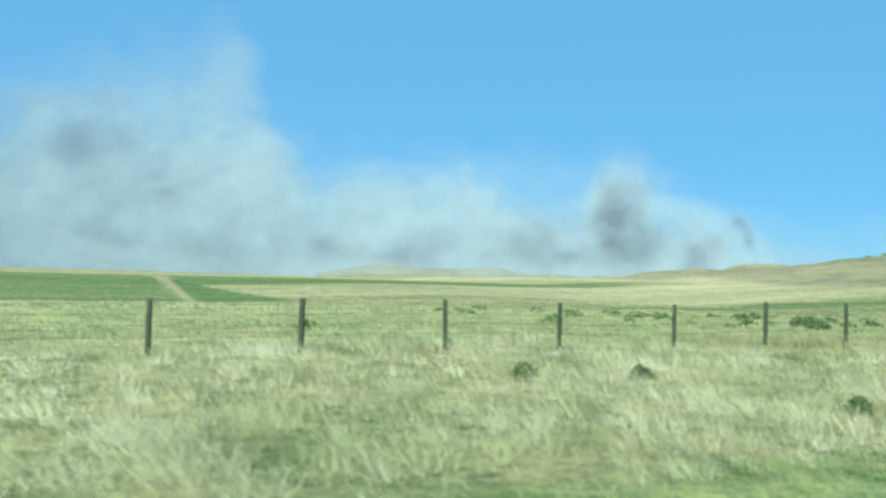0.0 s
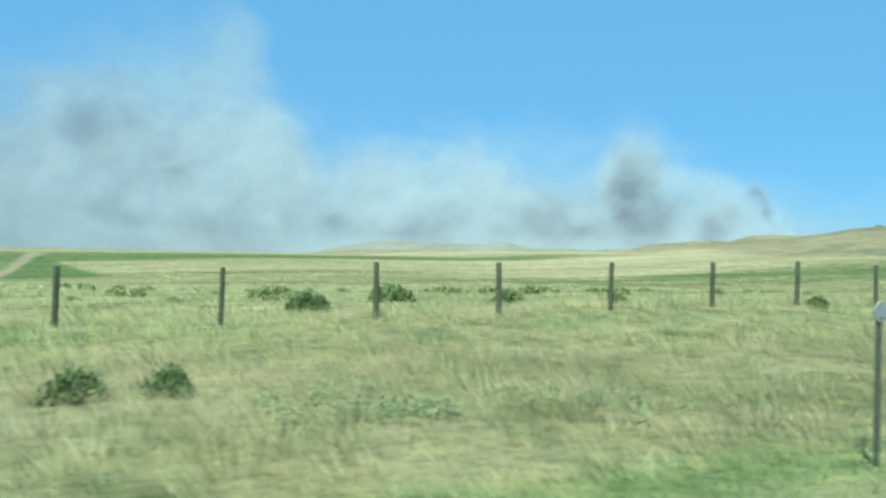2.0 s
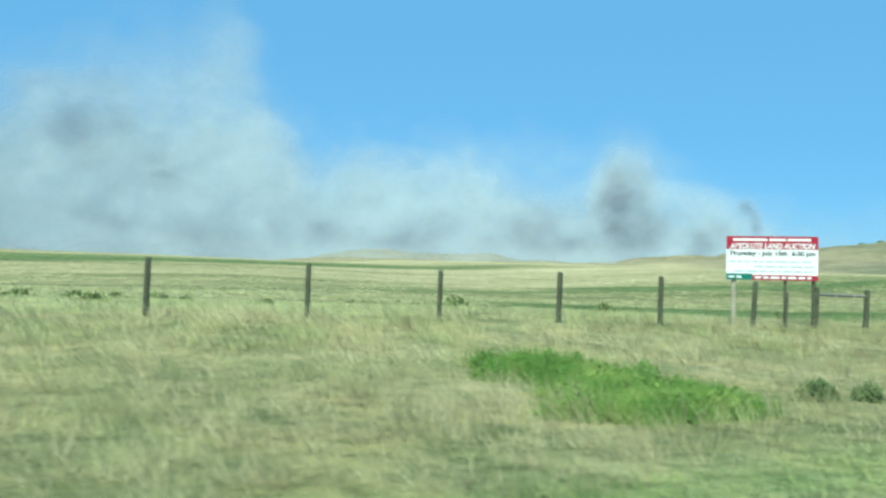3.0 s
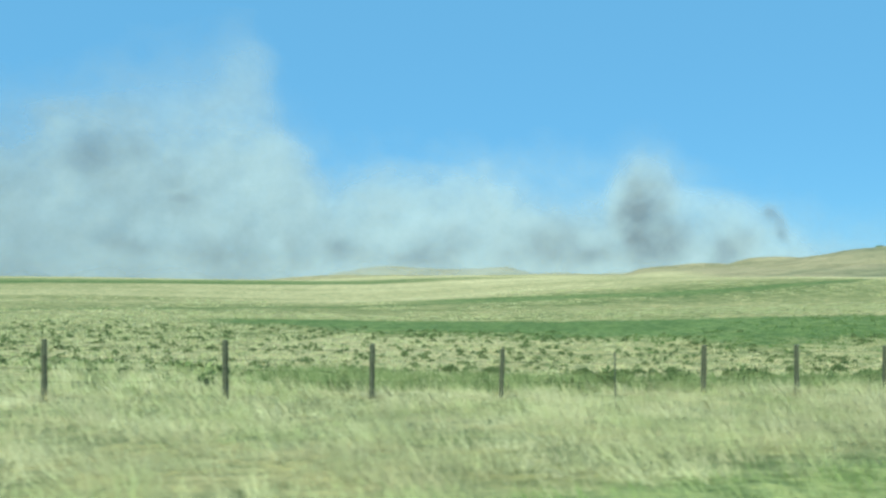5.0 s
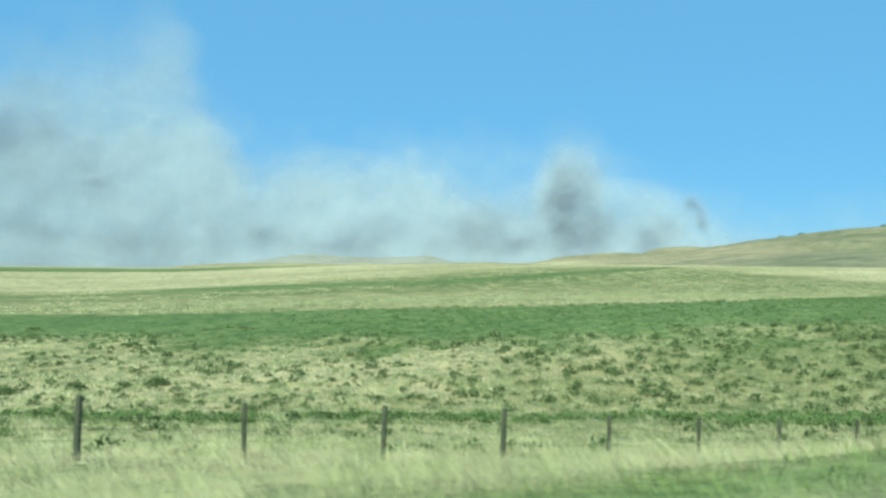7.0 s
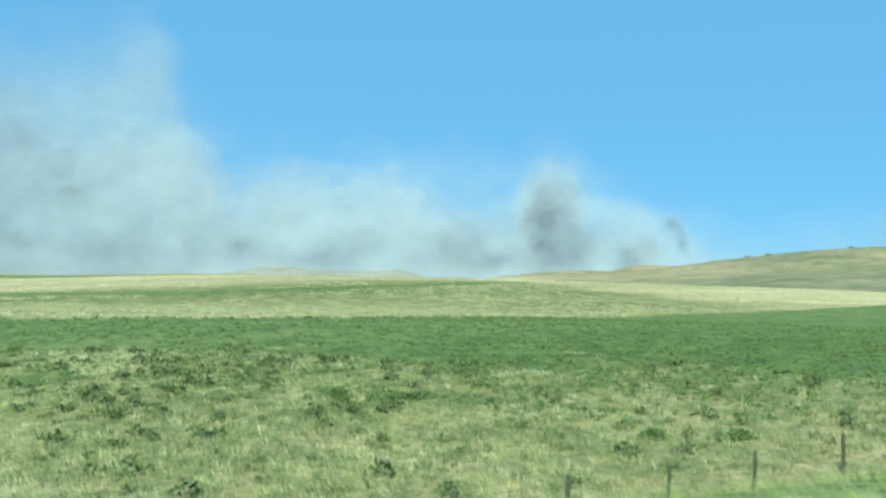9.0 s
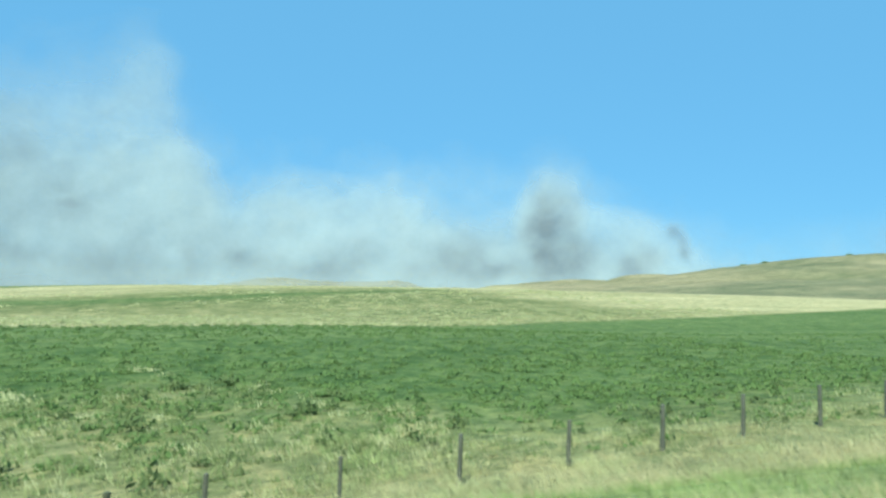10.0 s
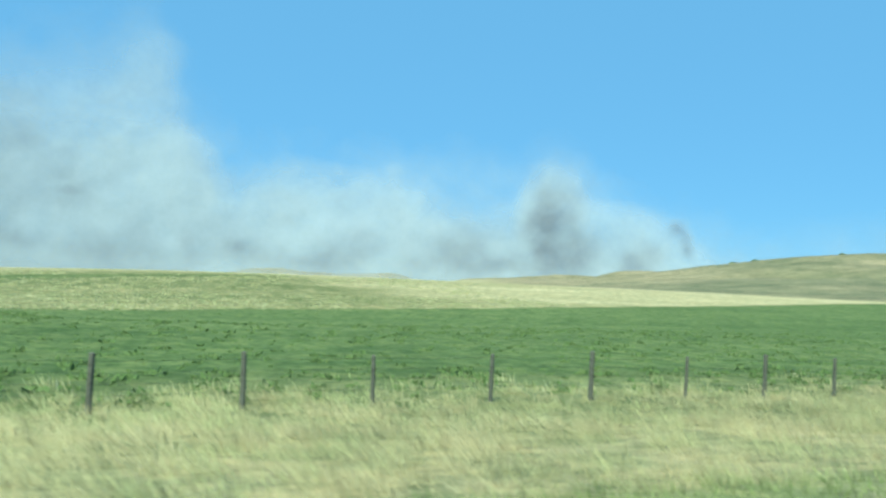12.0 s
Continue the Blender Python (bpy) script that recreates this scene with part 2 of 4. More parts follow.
def blade_material(name, dark, body, light, patch=0.35, green=None, through=0.45, tuft=1.3, single=0.35, tan=None):
    """Leaves and stems: tone by tuft and a little by leaf, with greener patches over the ground."""
    m = bpy.data.materials.new(name)
    m.use_nodes = True
    t = m.node_tree
    t.nodes.remove(t.nodes["Principled BSDF"])
    g = t.nodes.new("ShaderNodeNewGeometry")
    dark, body, light = straw(dark), straw(body), straw(light)
    lot = g.outputs["Random Per Island"]
    tone = t.nodes.new("ShaderNodeMix")
    tone.inputs[0].default_value = single
    spread_out = node(t, "ShaderNodeMapRange", **{"From Min": 0.3, "From Max": 0.7})
    t.links.new(noise_of(t, g.outputs["Position"], tuft, 3, 0.6), spread_out.inputs[0])
    t.links.new(spread_out.outputs[0], tone.inputs[2])
    t.links.new(lot, tone.inputs[3])
    col = ramp(t, tone.outputs[0], [(0.1, dark), (0.5, body), (0.9, light)])
    if green:
        green = straw(green)
        spot = noise_of(t, g.outputs["Position"], patch, 4, 0.65)
        mask = ramp(t, spot, [(0.43, (0, 0, 0)), (0.57, (1, 1, 1))])
        col = mixed(t, mask, col, ramp(t, tone.outputs[0], [(0.1, tuple(v * 0.65 for v in green)), (0.9, tuple(v * 1.35 for v in green))]))
    if tan:
        spot = noise_of(t, g.outputs["Position"], patch * 2.3, 4, 0.65)
        col = mixed(t, ramp(t, spot, [(0.5, (0, 0, 0)), (0.63, (1, 1, 1))]), col, straw(tan))
    d, s, x = t.nodes.new("ShaderNodeBsdfDiffuse"), t.nodes.new("ShaderNodeBsdfTranslucent"), t.nodes.new("ShaderNodeMixShader")
    t.links.new(col, d.inputs[0])
    t.links.new(col, s.inputs[0])
    # leaves share the light of the whole tuft: normals lean upward
    lift = t.nodes.new("ShaderNodeVectorMath")
    lift.operation, lift.inputs[1].default_value, lift.inputs[2].default_value = "MULTIPLY_ADD", (0.45, 0.45, 0.45), (0, 0, 0.8)
    t.links.new(g.outputs["Normal"], lift.inputs[0])
    t.links.new(lift.outputs[0], d.inputs["Normal"])
    x.inputs[0].default_value = through
    t.links.new(d.outputs[0], x.inputs[1])
    t.links.new(s.outputs[0], x.inputs[2])
    t.links.new(x.outputs[0], t.nodes["Material Output"].inputs[0])
    return m


LAND = land_material()
TALL_GRASS = blade_material("tall_dry_grass", (0.47, 0.43, 0.255), (0.64, 0.585, 0.37), (0.86, 0.8, 0.57), 0.4, (0.45, 0.475, 0.255), 0.35, 1.6, tan=(0.52, 0.45, 0.29))
GOLDEN_GRASS = blade_material("tall_golden_grass", (0.56, 0.5, 0.3), (0.7, 0.62, 0.4), (0.86, 0.77, 0.55), 0.4, (0.53, 0.54, 0.31), 0.35, 1.6, tan=(0.6, 0.52, 0.33))
BLEACHED_GRASS = blade_material("bleached_seed_grass", (0.62, 0.58, 0.39), (0.82, 0.76, 0.56), (0.95, 0.9, 0.74), 0.35, (0.56, 0.55, 0.34), 0.35, 1.6)
PALE_SEED = blade_material("whitish_seed_grass", (0.6, 0.56, 0.4), (0.68, 0.64, 0.48), (0.8, 0.76, 0.6), through=0.3)
SHORT_GRASS = blade_material("short_green_grass", (0.21, 0.3, 0.105), (0.32, 0.42, 0.165), (0.46, 0.52, 0.25), 0.5, (0.42, 0.465, 0.235), 0.35, 2.0)
FIELD_GRASS = blade_material("pasture_grass", (0.54, 0.52, 0.32), (0.7, 0.65, 0.43), (0.88, 0.82, 0.6), 0.6, (0.45, 0.49, 0.26), 0.35, 1.0, tan=(0.5, 0.47, 0.29))
TUFTED_GRASS = blade_material("tufted_pasture_grass", (0.36, 0.38, 0.2), (0.62, 0.6, 0.37), (0.95, 0.89, 0.66), 0.9, (0.4, 0.46, 0.225), 0.35, 1.5, tan=(0.4, 0.4, 0.23))
SOFT_GRASS = blade_material("even_pasture_grass", (0.5, 0.5, 0.295), (0.59, 0.575, 0.35), (0.72, 0.68, 0.45), 0.25, (0.47, 0.505, 0.275), 0.35, 0.5)
DRY_GRASS = blade_material("tan_dry_grass", (0.37, 0.345, 0.215), (0.55, 0.5, 0.325), (0.82, 0.76, 0.56), 0.3, (0.46, 0.455, 0.265), 0.35, 1.4, tan=(0.49, 0.415, 0.285))
MIXED_GRASS = blade_material("pale_mixed_grass", (0.55, 0.52, 0.33), (0.75, 0.7, 0.47), (0.92, 0.86, 0.64), 0.4, (0.5, 0.52, 0.29), 0.35, 1.6, tan=(0.6, 0.54, 0.36))
SAGEBRUSH = blade_material("sagebrush_leaf", (0.095, 0.14, 0.066), (0.145, 0.19, 0.09), (0.225, 0.27, 0.135), through=0.3)
CROP_LEAF = blade_material("crop_leaf", (0.14, 0.21, 0.085), (0.175, 0.255, 0.105), (0.23, 0.3, 0.135), through=0.35)
WEED = blade_material("bright_weed_leaf", (0.12, 0.225, 0.06), (0.18, 0.31, 0.085), (0.33, 0.42, 0.14), through=0.35, tuft=0.9, single=0.25)
TUSSOCK = blade_material("green_tussock_grass", (0.16, 0.215, 0.095), (0.26, 0.315, 0.15), (0.4, 0.44, 0.225), through=0.35)
TUSSOCK_PALE = blade_material("light_green_grass", (0.36, 0.42, 0.21), (0.47, 0.53, 0.28), (0.62, 0.64, 0.39), through=0.35)
LOW_WEED = blade_material("blue_green_weed_leaf", (0.26, 0.32, 0.18), (0.35, 0.4, 0.235), (0.47, 0.5, 0.31), through=0.35)
SHRUB = blade_material("dark_shrub_leaf", (0.12, 0.175, 0.08), (0.175, 0.235, 0.115), (0.27, 0.325, 0.175), through=0.35)
WOOD = plain("weathered_post_wood", (0.09, 0.095, 0.062), 0.95, 0, 14, 0.5)
SILVER_WOOD = plain("silver_post_wood", (0.115, 0.115, 0.092), 0.9, 0, 14, 0.45)
RAIL_WOOD = plain("grey_rail_wood", (0.17, 0.165, 0.145), 0.9, 0, 14, 0.4)
PALE_WOOD = plain("pale_post_wood", (0.36, 0.33, 0.25), 0.9, 0, 14, 0.3)
STEEL = plain("dull_steel_post", (0.1, 0.11, 0.09), 0.6, 0.3, 40)
WIRE = plain("fence_wire", (0.09, 0.085, 0.075), 0.7, 0.3, 60)
RED_PAINT = plain("faded_red_paint", (0.13, 0.035, 0.03), 0.6, 0, 30)
ORANGE = plain("orange_marker", (0.75, 0.14, 0.05), 0.6, 0, 30, 0.15)
GREY_DISC = plain("grey_reflector_back", (0.26, 0.28, 0.3), 0.5, 0.3, 30, 0.12)
ASPHALT = plain("asphalt", (0.055, 0.055, 0.055), 0.9, 0, 60, 0.4)
WHITE = plain("white_sign_board", (0.8, 0.81, 0.82), 0.5, 0, 6, 0.05)
SIGN_RED = plain("red_sign_print", (0.34, 0.02, 0.05), 0.5, 0, 6, 0.1)
SIGN_GREEN = plain("green_sign_print", (0.025, 0.16, 0.12), 0.5, 0, 6, 0.1)
INK = plain("dark_sign_print", (0.05, 0.055, 0.07), 0.6, 0, 6, 0.1)
FAINT_INK = plain("grey_sign_print", (0.45, 0.49, 0.53), 0.6, 0, 6, 0.1)


# ---- helpers for meshes ----
def part(name, bm, mat, parent=None, label=""):
    me = bpy.data.meshes.new(name)
    bm.to_mesh(me)
    bm.free()
    me.materials.append(mat)
    ob = new(name, me)
    ob.parent = parent
    return tagged(ob, label)


def from_arrays(name, verts, faces, mat):
    """One mesh from numpy vertices (n, 3) and faces (m, 3 or 4)."""
    me = bpy.data.meshes.new(name)
    k = faces.shape[1]
    me.vertices.add(len(verts))
    me.vertices.foreach_set("co", verts.astype(np.float32).ravel())
    me.loops.add(faces.size)
    me.loops.foreach_set("vertex_index", faces.astype(np.int32).ravel())
    me.polygons.add(len(faces))
    me.polygons.foreach_set("loop_start", np.arange(0, faces.size, k, dtype=np.int32))
    me.update(calc_edges=True)
    me.materials.append(mat)
    return new(name, me)


def box(bm, x0, x1, y0, y1, z0, z1, bevel=0.0):
    made = bmesh.ops.create_cube(bm, size=1)["verts"]
    bmesh.ops.scale(bm, vec=(x1 - x0, y1 - y0, z1 - z0), verts=made)
    bmesh.ops.translate(bm, vec=((x0 + x1) / 2, (y0 + y1) / 2, (z0 + z1) / 2), verts=made)
    if bevel:
        edges = list({e for v in made for e in v.link_edges})
        bmesh.ops.bevel(bm, geom=edges, offset=bevel, segments=2, affect="EDGES", profile=0.6)


def log(bm, a, b, ra, rb, sides=12, wobble=0.0, seed=0, rings=6):
    """A round, slightly uneven pole from a to b with rounded ends."""
    rnd = random.Random(seed)
    a, b = Vector(a), Vector(b)
    turn = (b - a).to_track_quat("Z", "Y").to_matrix()
    length, loops = (b - a).length, []
    steps = [(0, 0.8), (0.01 * rings / 6, 1.0)] + [(k / rings, 1.0) for k in range(1, rings)] + [(1 - 0.012, 1.0), (1, 0.72)]
    flat = [1 + rnd.uniform(-wobble, wobble) for _ in range(sides)]
    for s, grow in steps:
        r = (ra + (rb - ra) * s) * grow
        off = Vector((rnd.uniform(-1, 1), rnd.uniform(-1, 1), 0)) * wobble * ra * 0.6
        loops.append([bm.verts.new(a + turn @ (Vector((math.cos(q) * r * f, math.sin(q) * r * f, s * length)) + off)) for q, f in ((2 * math.pi * i / sides, flat[i]) for i in range(sides))])
    for lo, hi in zip(loops, loops[1:]):
        for i in range(sides):
            bm.faces.new((lo[i], lo[(i + 1) % sides], hi[(i + 1) % sides], hi[i]))
    bm.faces.new(loops[0][::-1])
    bm.faces.new(loops[-1])


# ---- ground ----
def steps(*runs):
    out = []
    for a, b, d in runs:
        out.extend(np.arange(a, b, d))
    return np.array(sorted(set(np.round(out, 3))))


GX = steps((-4800, -1500, 220), (-1500, -420, 60), (-420, -60, 12), (-60, 470, 2.4), (470, 800, 8), (800, 1900, 16), (1900, 4801, 150))
GY = steps((-4800, -300, 250), (-300, -20, 28), (-20, 4, 2.2), (4, 24, 0.8), (24, 60, 1.5), (60, 260, 2.5), (260, 430, 4), (430, 900, 15), (900, 2500, 22), (2500, 4801, 150))
NEAR_EDGE = ([150, 179, 206, 230, 255, 277, 295, 303, 312, 600], [140, 107, 83, 67, 55, 47, 36, 30, 21, 20])
FAR_EDGE = ([150, 183, 195, 210, 225, 240, 262, 280, 295, 323, 345, 370, 405, 430, 455, 520, 590, 900], [143, 134, 129, 118, 107, 97, 89, 87, 86, 94, 105, 117, 124, 132, 140, 166, 194, 300])
STRIP = ([190, 222, 256, 290, 325, 353, 380, 404], [232, 219, 207, 196, 198, 203, 212, 225])
STRIP_HALF = ([190, 222, 256, 290, 325, 353, 380, 404], [10, 11, 9.5, 8, 6.5, 5, 3, 0.5])
DITCH = ([90, 119, 140, 165, 185, 200, 229, 245, 260], [145, 168, 184, 198, 202, 208, 203, 201, 197])


# outer edge of the mown verge beside the road
MOWN = ([-25, 1, 16, 42, 55, 71, 86, 92, 97, 104, 130, 150, 180, 215, 235, 265, 283, 300, 324, 336, 345, 357, 400], [5.3, 5.8, 5.1, 4.8, 5.2, 5.4, 5.0, 5.5, 6.3, 6.3, 6.2, 6.0, 5.7, 5.6, 5.3, 5.8, 8.0, 9.0, 9.1, 8.2, 6.8, 6.2, 5.5])


def crop_field(x, y):
    """How far a place lies inside the green crop beyond the fence, 0 to 1."""
    w = (grain(x, y, 7, 7) - 0.5) * 20 + (grain(x, y, 2.2, 38, 2) - 0.5) * 16
    near, far = np.interp(x, *NEAR_EDGE), np.interp(x, *FAR_EDGE)
    return ease(-9, 11, y - near + w * ease(0, 10, near - 19)) * ease(-1.2, 1.2, far - y) * (x > 150)


def hollow(x):
    """Line of the wet hollow beyond the fence."""
    return np.interp(x, [202, 215, 222, 229.5, 237, 243, 246.5, 249, 252, 258], [48.3, 43.5, 42.2, 40.6, 38, 32.5, 29.5, 26, 24, 22]) + 0.5 * np.sin(x / 3.1)


def cover_of(x, y):
    """Share of green, olive and pale cover, and of bare soil, at plan places."""
    green = crop_field(x, y)
    line = (y - np.interp(x, *STRIP) + (grain(x, y, 25, 53) - 0.5) * 5) / np.interp(x, *STRIP_HALF)
    green = np.maximum(green, 0.85 * ease(1.1, 0.8, line) * ease(-1.6, -0.2, line) * ease(200, 235, x) * ease(405, 400, x))
    track = 12.8 + (y - 350) * -0.02
    left = ease(0.5, -0.5, (x - track - 3) / 3) * ease(236, 246, y) * ease(372, 366, y)
    wedge = ease(-1, 1, x - track - 6) * ease(0, 3, 21.8 + (350 - y) * 0.28 - x) * ease(236, 246, y) * ease(350, 346, y)
    green = np.maximum(green, np.maximum(left * 0.85, wedge))
    green = np.maximum(green, 0.8 * ease(1.1, 0.8, np.abs(y - 354 - (x - 74) * 0.2) / (16 + 14 * ease(130, 70, x))) * ease(330, 260, x) * ease(17, 24, x))
    ditch = np.abs(y - np.interp(x, *DITCH))
    green = np.maximum(green, 0.9 * ease(4.0, 1.5, ditch) * ease(70, 100, x) * ease(262, 248, x))
    rim = np.abs(y - np.interp(x, [20, 100, 180, 260, 330], [350, 346, 356, 366, 372]))
    green = np.maximum(green, 0.95 * ease(11, 6, rim) * ease(16, 26, x) * ease(330, 240, x))
    wet = ease(2.4, 1.0, np.abs(y - hollow(x)) / (1 + 0.8 * ease(238, 246, x))) * ease(196, 212, x) * ease(264, 256, x)
    green = np.maximum(green, 0.95 * wet)
    green = np.maximum(green, 0.22 * ease(240, 268, x) * ease(340, 322, x) * ease(19.5, 22, y) * ease(62, 48, y) * ease(0.3, 0.65, grain(x, y, 3.5, 40)))
    olive = ease(20, 24, y) * ease(430, 380, x) * ease(240, 215, y) * (0.1 + 0.9 * ease(85, 125, y))
    olive = np.where(x < 150, 0.2 * ease(20, 30, y) * ease(130, 100, y) + 0.6 * ease(90, 130, y) * ease(345, 325, y), olive)
    pale = ease(390, 425, x + (y - 180) * 0.25) * ease(-1, 2, y - np.interp(x, *FAR_EDGE))
    pale = np.maximum(pale, 0.45 * ease(205, 235, y) * ease(150, 220, x))
    pale = np.maximum(pale, 0.35 * ease(240, 260, y))
    pale = np.maximum(pale, 0.4 * ease(150, 170, x) * ease(240, 220, x) * ease(20, 24, y) * ease(115, 95, y))
    pale = np.maximum(pale, 0.9 * ease(255, 275, x) * ease(365, 335, x) * ease(282, 298, y) * ease(385, 365, y))
    away = ease(900, 1300, np.hypot(x - 180, y))
    pale = pale * (1 - 0.85 * away)
    # gully shading on the hills painted in as greener cover, plus random green patches
    gully = np.abs(grain(x, y, 260, 3, 4) - 0.5) * 2
    green = np.maximum(green, away * (0.28 * ease(0.2, 0.02, gully) + 0.14 * ease(0.55, 0.7, grain(x, y, 150, 20, 4))))
    olive = np.maximum(olive, away * (0.55 + 0.45 * ease(0.5, 0.6, grain(x, y, 90, 39, 3))) * (0.5 + 0.5 * ease(0.42, 0.62, grain(x, y, 330, 19, 4))))
    soil = ease(4.3, 3.6, y) * ease(-7, -6, y)
    soil = np.maximum(soil, ease(1.0, 0.6, np.hypot((x - 363) / 6, (y - 4.9) / 1.0) + (grain(x, y, 1.2, 9) - 0.5) * 0.5))
    soil = np.maximum(soil, 0.9 * ease(2.0, 1.0, np.abs(x - track - 5)) * ease(236, 242, y) * ease(372, 366, y))
    return green, olive, pale, soil


def ground():
    x, y = np.meshgrid(GX, GY)
    z = land(x, y)
    verts = np.stack([x, y, z], -1).reshape(-1, 3)
    n, m = len(GX), len(GY)
    i = (np.arange(m - 1)[:, None] * n + np.arange(n - 1)).ravel()
    ob = from_arrays("ground", verts, np.stack([i, i + 1, i + n + 1, i + n], -1), LAND)
    me = ob.data
    green, olive, pale, soil = (c.ravel() for c in cover_of(x, y))
    me.attributes.new("cover", "FLOAT_COLOR", "POINT").data.foreach_set("color", np.stack([green, olive, pale, np.ones_like(green)], -1).astype(np.float32).ravel())
    me.attributes.new("soil", "FLOAT", "POINT").data.foreach_set("value", soil.astype(np.float32))
    me.attributes.new("hill", "FLOAT", "POINT").data.foreach_set("value", (0.9 * ease(850, 1150, np.hypot(x - 180, y) * (1 + 0.42 * ease(34, 41, np.degrees(np.arctan2(x - 180, y))))) * (1 - 0.6 * cover_of(x, y)[0])).ravel().astype(np.float32))
    side = np.degrees(np.arctan2(x - 180, y)) + (grain(x, y, 220, 52, 3) - 0.5) * 16
    scrub = ease(43, 52, side) * ease(0.22, 0.5, grain(x, y, 110, 51, 4)) * ease(700, 850, np.hypot(x - 180, y))
    seam = y - np.interp(x, [700, 745, 800, 870, 930], [630, 640, 672, 704, 722])
    along = ease(690, 725, x) * ease(940, 880, x)
    scrub = np.maximum(scrub, 0.95 * along * ease(13, 6, np.abs(seam)))
    me.attributes.new("scrub", "FLOAT", "POINT").data.foreach_set("value", scrub.ravel().astype(np.float32))
    fresh = ease(0.7, -0.7, y - np.interp(x, *MOWN) + (grain(x, y, 6, 10) - 0.5) * 1.5) * 0.85 * ease(-12, -8, y)
    me.attributes.new("fresh", "FLOAT", "POINT").data.foreach_set("value", fresh.ravel().astype(np.float32))
    me.polygons.foreach_set("use_smooth", np.ones(len(me.polygons), bool))
    tagged(ob, "rolling dry prairie with green crop strips and hills", "ground", kind="structure")


ground()
bm = bmesh.new()
for k in range(-30, 56):
    box(bm, k * 10, k * 10 + 10, -5.6, 3.45, -0.09, 0.0)
bmesh.ops.remove_doubles(bm, verts=bm.verts, dist=0.001)
tagged(part("road", bm, ASPHALT), "worn grey asphalt highway between grass verges", "road", kind="structure")


# ---- smoke ----
def smoke_material():
    m = bpy.data.materials.new("smoke")
    m.use_nodes = True
    t = m.node_tree
    t.nodes.remove(t.nodes["Principled BSDF"])
    dens, soot_shade = t.nodes.new("ShaderNodeAttribute"), t.nodes.new("ShaderNodeAttribute")
    dens.attribute_name, soot_shade.attribute_name = "smoke_cover", "smoke_soot_shade"
    p = place_of(t)
    fine = ramp(t, noise_of(t, p, 0.014, 6, 0.65), [(0.3, (0.86, 0.86, 0.86)), (0.7, (1.08, 1.08, 1.08))])
    # the dark mix is sooty smoke plus billow shade put into the colour
    col = mixed(t, soot_shade.outputs["Fac"], SMOKE_PALE, SMOKE_DARK)
    d, tl, tr = t.nodes.new("ShaderNodeBsdfDiffuse"), t.nodes.new("ShaderNodeBsdfTranslucent"), t.nodes.new("ShaderNodeBsdfTransparent")
    t.links.new(col, d.inputs[0])
    t.links.new(col, tl.inputs[0])
    body, out, mul = t.nodes.new("ShaderNodeMixShader"), t.nodes.new("ShaderNodeMixShader"), t.nodes.new("ShaderNodeMath")
    body.inputs[0].default_value = 0.25
    t.links.new(d.outputs[0], body.inputs[1])
    t.links.new(tl.outputs[0], body.inputs[2])
    mul.operation, mul.use_clamp = "MULTIPLY", True
    t.links.new(dens.outputs["Fac"], mul.inputs[0])
    t.links.new(fine, mul.inputs[1])
    t.links.new(mul.outputs[0], out.inputs[0])
    t.links.new(tr.outputs[0], out.inputs[1])
    t.links.new(body.outputs[0], out.inputs[2])
    t.links.new(out.outputs[0], t.nodes["Material Output"].inputs[0])
    return m


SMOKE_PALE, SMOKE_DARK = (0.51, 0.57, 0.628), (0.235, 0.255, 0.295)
SMOKE = smoke_material()


